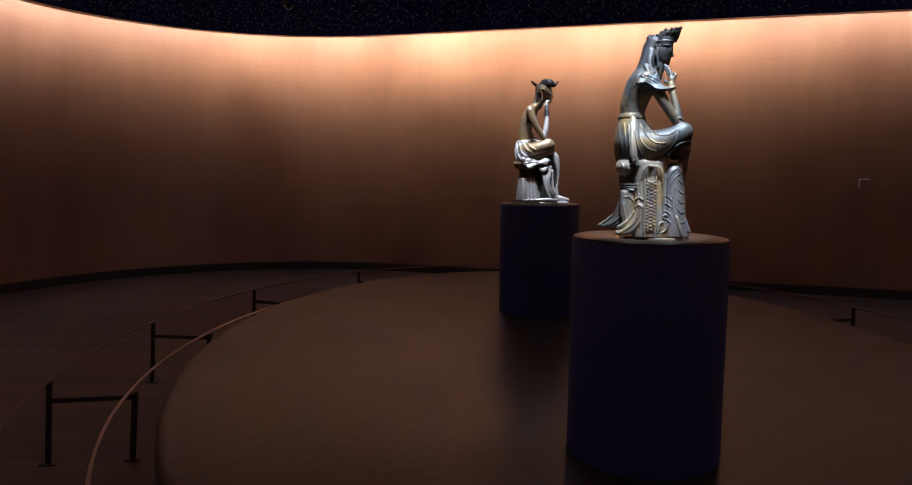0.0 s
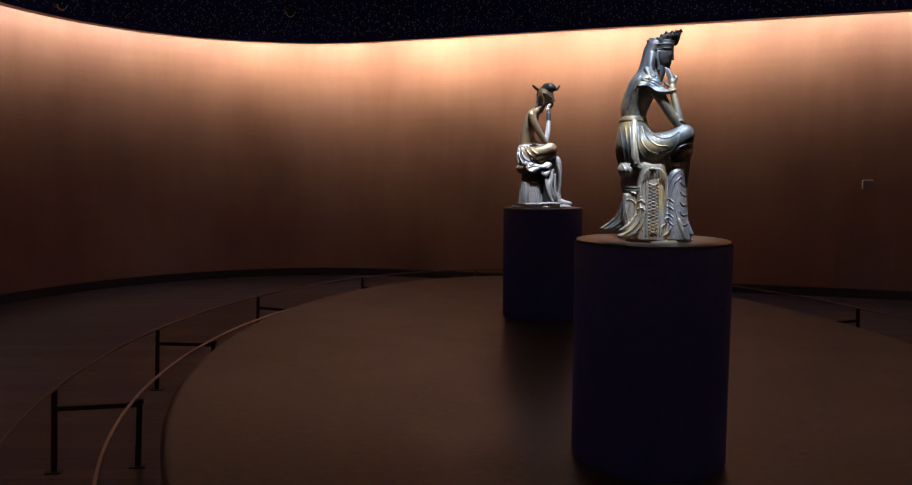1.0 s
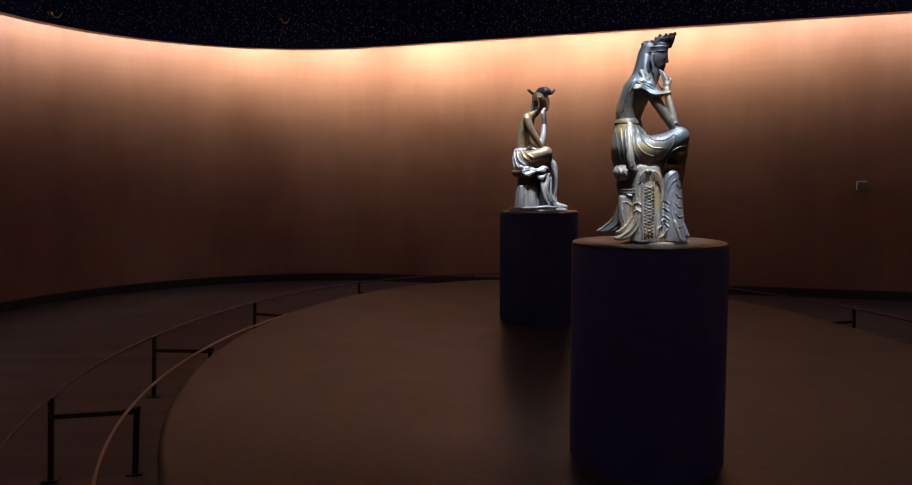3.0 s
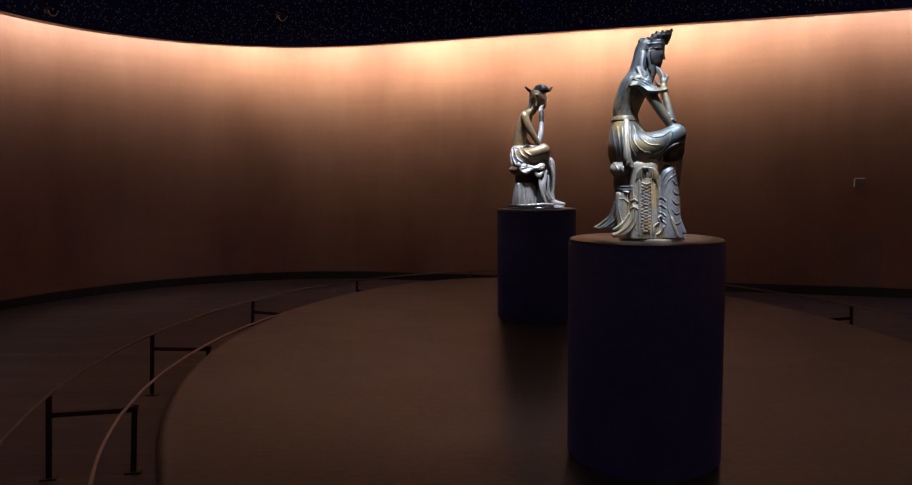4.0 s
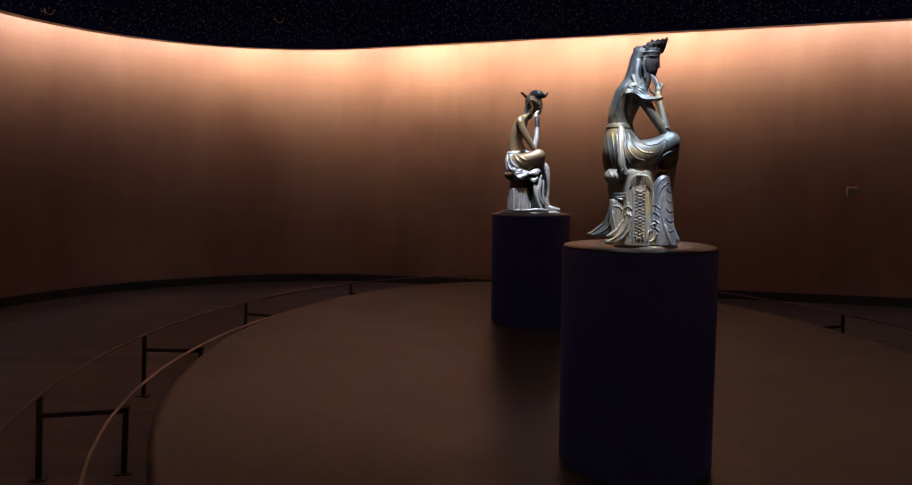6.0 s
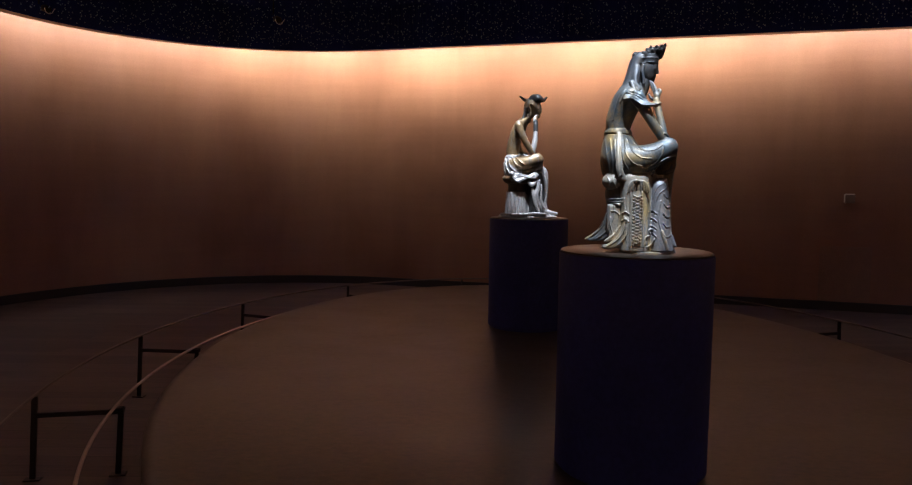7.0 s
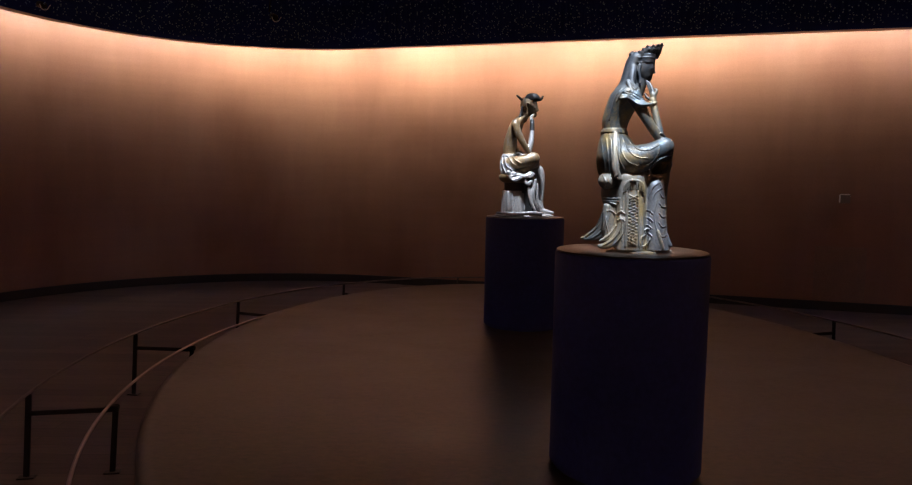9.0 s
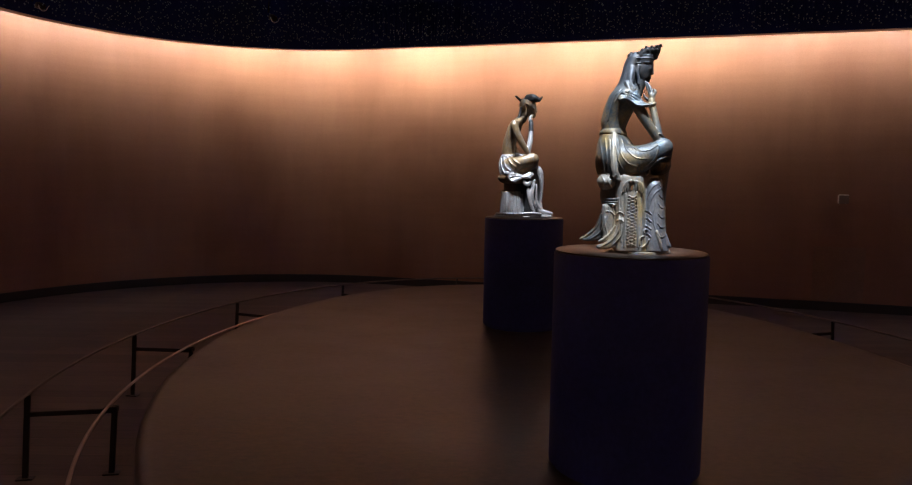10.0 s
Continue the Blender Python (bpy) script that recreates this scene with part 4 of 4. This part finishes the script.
    for k in range(4):
        z0 = 0.158 - k * 0.0285
        s.relief([[(0.050, z0 + 0.009), (0.062, z0 + 0.006), (0.073, z0 - 0.004)]], 0.0014, 0.0018, y_to=-0.06)
        s.relief([[(0.050, z0 + 0.001), (0.060, z0 - 0.001), (0.070, z0 - 0.010)]], 0.0016, -0.0012, y_to=-0.06)
    for k in range(6):
        z0 = 0.262 - k * 0.037
        s.relief([[(0.098, z0 + 0.006), (0.106, z0 - 0.006), (0.116, z0 - 0.010), (0.130, z0 - 0.004)]], 0.0013, 0.0013, y_to=0.0)
        s.relief([[(0.098, z0 - 0.001), (0.106, z0 - 0.013), (0.116, z0 - 0.017), (0.130, z0 - 0.011)]], 0.0015, -0.0009, y_to=0.0)
    s.relief([[(0.1007, 0.2755), (0.0712, 0.253), (0.0536, 0.2088), (0.0469, 0.1583)], [(0.108, 0.2536), (0.0806, 0.2312), (0.0651, 0.187), (0.0609, 0.1257)], [(0.086, 0.2027), (0.0798, 0.1368), (0.0947, 0.082)]], 0.0014, 0.0014, y_to=-0.03)
    # a fretted corner of the hem
    s.relief([[(0.0343, 0.0371), (0.0355, 0.0637), (0.0521, 0.0731), (0.0472, 0.0906), (0.0597, 0.0954)], [(0.0411, 0.0285), (0.0577, 0.038), (0.0655, 0.0559)]], 0.0018, 0.004, y_to=-0.08)
    # folds of the swept tails
    s.relief([[(-0.0402, 0.1311), (-0.0473, 0.0862), (-0.0722, 0.0495), (-0.1151, 0.0208)], [(-0.0287, 0.1136), (-0.0379, 0.0686), (-0.0672, 0.0317)], [(-0.0612, 0.1031), (-0.0862, 0.0662), (-0.1142, 0.0449)]], 0.0018, 0.0032, y_to=-0.09)
    s.relief([[(-0.1019, 0.1822), (-0.1021, 0.1234), (-0.0868, 0.0648)], [(-0.0865, 0.1826), (-0.0893, 0.1373), (-0.1052, 0.0824)], [(-0.0711, 0.1829), (-0.067, 0.1289), (-0.0786, 0.0833)], [(-0.0968, 0.1597), (-0.0813, 0.1601), (-0.0654, 0.147)]], 0.0019, 0.0036, y_to=-0.05)
    s.relief([[(-0.118, 0.1486), (-0.1342, 0.0928), (-0.1918, 0.0422)], [(-0.0996, 0.1353), (-0.1157, 0.0795), (-0.1554, 0.0458)]], 0.0026, 0.0042, y_to=0.02)
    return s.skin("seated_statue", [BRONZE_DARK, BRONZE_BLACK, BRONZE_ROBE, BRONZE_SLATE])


def gilt_statue():
    """A bare-chested figure on a round stool, ankle on knee, fingers at the cheek; x ahead, y away, z up."""
    s = Cast((-0.265, -0.205, -0.004), (0.255, 0.20, 0.97), 0.0031)
    SKIN, DARK, PALE = 0, 1, 2
    # fluted stool, neck coloured black for the cushion's shade, cushion
    s.bulk([(0.0176, -0.1865, 0.0116, 0, 0.150), (0.0897, -0.1835, 0.0008, 0, 0.140), (0.1617, -0.1806, -0.0054, 0, 0.130), (0.1977, -0.1814, -0.0108, 0, 0.126)], 0.004, PALE, (15, 0.02, 0.035))
    s.bulk([(0.1799, -0.163, -0.0014, 0, 0.105), (0.2787, -0.1653, 0.0051, 0, 0.105)], 0.004, DARK)
    s.bulk([(0.2606, -0.1784, -0.0034, 0, 0.120), (0.2828, -0.2059, 0.0005, 0, 0.142), (0.3097, -0.2109, -0.0047, 0, 0.145), (0.3322, -0.1845, -0.0142, 0, 0.125)], 0.006, SKIN, (9, 0.01, 0.02))
    # hips in folded cloth
    s.bulk([(0.3097, -0.184, -0.0315, 0, 0.130), (0.3408, -0.1981, -0.0412, 0, 0.140), (0.3943, -0.2038, -0.0604, 0, 0.132), (0.4389, -0.2003, -0.0793, 0, 0.108), (0.4746, -0.1877, -0.0847, 0, 0.088)], 0.008, PALE)
    # trunk
    s.bulk([(0.4568, -0.1783, -0.0842, 0, 0.082), (0.5103, -0.184, -0.0833, 0, 0.076), (0.5727, -0.1764, -0.0736, 0, 0.080), (0.6262, -0.162, -0.0526, 0, 0.092), (0.6795, -0.1453, -0.0361, 0, 0.106), (0.7194, -0.1261, -0.0282, 0, 0.112), (0.7461, -0.1, -0.02, 0, 0.085), (0.7683, -0.0739, -0.0073, 0, 0.042)], 0.010, SKIN)
    # leg laid across: thigh, knee, shin
    s.rod([(-0.1303, 0.4012, -0.080, 0.0518), (-0.0554, 0.4148, -0.105, 0.0495), (0.0012, 0.4284, -0.112, 0.0473), (0.0489, 0.4423, -0.108, 0.0473)], 0.012, SKIN)
    s.egg((0.0511, 0.4425, -0.104), (0.0518, 0.046, 0.0473), (0, 12, 0), 0.010, SKIN)
    s.rod([(0.0542, 0.4123, -0.090, 0.0383), (0.0026, 0.3722, -0.085, 0.0338), (-0.0409, 0.3498, -0.070, 0.027)], 0.008, SKIN)
    s.rod([(0.0587, 0.4173, -0.07, 0.0405), (0.0645, 0.3971, 0.0, 0.036), (0.0566, 0.3899, 0.08, 0.027), (0.0618, 0.3865, 0.13, 0.0225)], 0.008, SKIN)
    # hanging leg under thin cloth, foot
    s.rod([(-0.033, 0.3609, 0.05, 0.054), (0.0749, 0.3577, 0.035, 0.0495), (0.103, 0.3088, 0.030, 0.0405), (0.1099, 0.2145, 0.025, 0.0338), (0.1078, 0.1245, 0.022, 0.0293), (0.1138, 0.0661, 0.02, 0.0293)], 0.008, PALE)
    s.rod([(0.1185, 0.0528, 0.015, 0.0225), (0.1634, 0.0405, 0.008, 0.018), (0.2127, 0.0327, 0.005, 0.0108)], 0.006, PALE)
    # shoulders and near arm
    s.egg((-0.0885, 0.7016, -0.110), (0.0338, 0.032, 0.036), k=0.012, mat=SKIN)
    s.rod([(-0.0881, 0.6919, -0.122, 0.0297), (-0.0601, 0.6181, -0.130, 0.027), (-0.0192, 0.5453, -0.122, 0.0225), (0.0125, 0.4983, -0.112, 0.0203)], 0.006, SKIN)
    s.rod([(0.0169, 0.4985, -0.110, 0.0198), (0.0305, 0.5643, -0.102, 0.0207), (0.0356, 0.626, -0.090, 0.0171), (0.0368, 0.6658, -0.082, 0.0153)], 0.004, PALE)
    s.rod([(0.037, 0.6571, -0.082, 0.018), (0.0359, 0.7055, -0.074, 0.018)], 0.003, DARK)
    s.egg((0.0355, 0.7236, -0.066), (0.0162, 0.017, 0.0225), (0, -6, 0), 0.004, DARK)
    s.rod([(0.033, 0.7372, -0.060, 0.009), (0.0411, 0.7641, -0.052, 0.0075), (0.0495, 0.7824, -0.044, 0.0055)], 0.003, SKIN)
    s.rod([(0.0243, 0.7324, -0.064, 0.009), (0.0258, 0.7591, -0.058, 0.0075), (0.0364, 0.7774, -0.05, 0.0055)], 0.003, PALE)
    # far arm reaching the ankle
    s.rod([(-0.0921, 0.7157, 0.120, 0.0297), (-0.1127, 0.608, 0.140, 0.0252), (-0.0688, 0.4985, 0.125, 0.0207), (0.0003, 0.471, 0.095, 0.018)], 0.006, SKIN)
    s.rod([(-0.0807, 0.485, 0.02, 0.0135), (-0.0354, 0.4715, 0.0, 0.0144), (0.0094, 0.458, -0.02, 0.0135)], 0.004, PALE)
    # neck and head
    s.rod([(-0.0379, 0.7506, 0, 0.038), (-0.0125, 0.7993, 0, 0.033)], 0.008, SKIN)
    s.egg((0.0061, 0.8522, 0), (0.0644, 0.058, 0.0698), (0, 14, 0), 0.005, SKIN)
    s.egg((0.0271, 0.8128, 0), (0.0428, 0.043, 0.045), (0, 12, 0), 0.010, SKIN)
    s.egg((0.0525, 0.7734, 0), (0.0162, 0.018, 0.0135), k=0.008, mat=SKIN)
    s.rod([(0.0681, 0.8526, 0, 0.006), (0.0736, 0.8263, 0, 0.007), (0.0767, 0.8109, 0, 0.008)], 0.005, SKIN)
    s.egg((0.0675, 0.7911, 0), (0.009, 0.014, 0.005), k=0.004, mat=SKIN)
    s.egg((0.0646, 0.7814, 0), (0.009, 0.012, 0.005), k=0.004, mat=SKIN)
    for side in (-1, 1):
        s.rod([(0.0679, 0.8515, side * 0.008, 0.0035), (0.0543, 0.8581, side * 0.030, 0.0042), (0.0347, 0.8482, side * 0.046, 0.003)], 0.004, SKIN)
        s.egg((0.0528, 0.8319, side * 0.030), (0.010, 0.013, 0.006), (0, 12, side * 24), 0.004, SKIN)
        s.rod([(0.0465, 0.8209, side * 0.034, 0.002), (0.0641, 0.821, side * 0.020, 0.002)], 0.002, carve=True)
        s.rod([(0.0079, 0.8589, side * 0.058, 0.006), (-0.0097, 0.8631, side * 0.060, 0.007), (-0.0157, 0.8414, side * 0.061, 0.007), (-0.0042, 0.8197, side * 0.059, 0.006), (-0.0054, 0.7805, side * 0.056, 0.008)], 0.003, SKIN)
        s.rod([(-0.0441, 0.8335, side * 0.040, 0.009), (-0.0515, 0.7802, side * 0.055, 0.010), (-0.0636, 0.7399, side * 0.075, 0.007)], 0.006, DARK)
    # crown with a horn ahead and a ribbon end behind
    s.bulk([(0.8875, -0.0368, 0.087, 0, 0.052), (0.9095, -0.0241, 0.0908, 0, 0.052), (0.9314, -0.0113, 0.0726, 0, 0.043), (0.9401, 0.0061, 0.0591, 0, 0.03)], 0.004, DARK, (5, 0.03, 0.06))
    s.rod([(0.0691, 0.8965, 0, 0.016), (0.0912, 0.8966, 0, 0.013), (0.1041, 0.9076, 0, 0.010), (0.1148, 0.9208, 0, 0.006)], 0.004, DARK)
    s.rod([(-0.0368, 0.886, -0.010, 0.011), (-0.0592, 0.9006, -0.016, 0.010), (-0.084, 0.9219, -0.020, 0.008)], 0.004, DARK)
    # necklace and waist cloth
    s.relief([[(-0.1847, 0.4621), (-0.1226, 0.4666), (-0.0748, 0.4811)]], 0.005, 0.005, y_to=0.0)
    s.relief([[(-0.1883, 0.4526), (-0.1815, 0.3905), (-0.1535, 0.3295)], [(-0.1662, 0.4528), (-0.1508, 0.3909), (-0.1104, 0.3564)], [(-0.1355, 0.4576), (-0.1119, 0.4133), (-0.0674, 0.3832)], [(-0.1093, 0.4623), (-0.0817, 0.4311), (-0.0418, 0.4053)], [(-0.2007, 0.4173), (-0.1944, 0.3642), (-0.1803, 0.3206)]], 0.005, 0.0065, y_to=-0.02)
    # bow at the hip, hems falling over the cushion
    for q, r, t in (((-0.1315, 0.3341, -0.150), (0.0225, 0.016, 0.018), 30), ((-0.092, 0.326, -0.150), (0.0225, 0.015, 0.0153), -20), ((-0.1134, 0.3082, -0.150), (0.0135, 0.014, 0.027), 0)):
        s.egg(q, r, (0, t, 0), 0.004, PALE)
    s.leaf([(-0.1448, 0.3297), (-0.075, 0.3395), (-0.0137, 0.3273), (0.0293, 0.3498), (0.0645, 0.3329), (0.0393, 0.2977), (-0.0087, 0.3013), (-0.0518, 0.2788), (-0.082, 0.2652), (-0.1175, 0.2864)], -0.138, 0.014, 0.008, PALE, (0.1, 0.5))
    s.relief([[(-0.1091, 0.3083), (-0.0526, 0.3179), (0.0041, 0.3101), (0.047, 0.3325)], [(-0.0909, 0.2781), (-0.0478, 0.3006)]], 0.005, 0.006, y_to=-0.09)
    # black body standing in for the shade below the laid leg, and the cloth that hangs in it
    s.bulk([(0.0473, -0.007, 0.0915, -0.02, 0.10), (0.191, -0.0106, 0.0788, -0.02, 0.10), (0.2982, -0.0222, 0.0582, -0.02, 0.10)], 0.004, DARK)
    for run in ([(-0.0036, 0.2708, -0.128, 0.016), (0.0187, 0.2537, -0.134, 0.017), (0.04, 0.2716, -0.130, 0.014)],
                [(0.0618, 0.2807, -0.110, 0.014), (0.0631, 0.2282, -0.118, 0.016), (0.0512, 0.1798, -0.124, 0.018), (0.0658, 0.1229, -0.120, 0.013), (0.089, 0.0791, -0.110, 0.010)],
                [(0.024, 0.2188, -0.124, 0.012), (0.034, 0.1664, -0.128, 0.014), (0.0487, 0.1052, -0.126, 0.012), (0.0764, 0.0527, -0.120, 0.009)],
                [(0.0851, 0.2459, -0.080, 0.010), (0.0868, 0.1755, -0.090, 0.010), (0.0927, 0.114, -0.095, 0.012), (0.1202, 0.0746, -0.090, 0.009)]):
        s.rod(run, 0.005, PALE, ((0, 1, 0), 1.6))
    s.relief([[(0.0658, 0.3252), (0.0899, 0.2459), (0.0837, 0.1481)], [(0.0918, 0.3433), (0.1166, 0.2463), (0.1107, 0.1395)], [(0.1145, 0.3171), (0.1353, 0.2288), (0.1291, 0.1305)]], 0.005, 0.005, y_to=0.03)
    # spread cloth at the foot, of uneven outline
    s.bulk([(0.0056, -0.2404, 0.2131, 0, 0.175), (0.0168, -0.2316, 0.1994, 0, 0.170), (0.0235, -0.2137, 0.1725, 0, 0.160)], 0.004, PALE, (9, 0.03, 0.05))
    s.rod([(-0.2084, 0.03, -0.14, 0.010), (-0.1284, 0.0283, -0.165, 0.012), (-0.0324, 0.0304, -0.165, 0.010), (0.0459, 0.0362, -0.16, 0.013), (0.1249, 0.0322, -0.13, 0.010)], 0.008, PALE)
    # broad bands on the stool
    s.relief([[(-0.1509, 0.1893), (-0.1511, 0.0312)], [(-0.1377, 0.1895), (-0.1357, 0.0315)], [(-0.0804, 0.1907), (-0.0763, 0.0332)], [(-0.0497, 0.1912), (-0.0413, 0.0339)]], 0.004, 0.006, y_to=-0.03)
    return s.skin("seated_statue", [BRONZE_GILT, BRONZE_BLACK, BRONZE_SILVER])


set_statue(crowned_statue(), *PED_1[:3], 1.0, -15.08, "seated thinking figure in dark patinated bronze with tall crown")
set_statue(gilt_statue(), *PED_2[:3], 1.03, -6.65, "bare-chested seated thinking figure in worn gilt bronze, low crown")
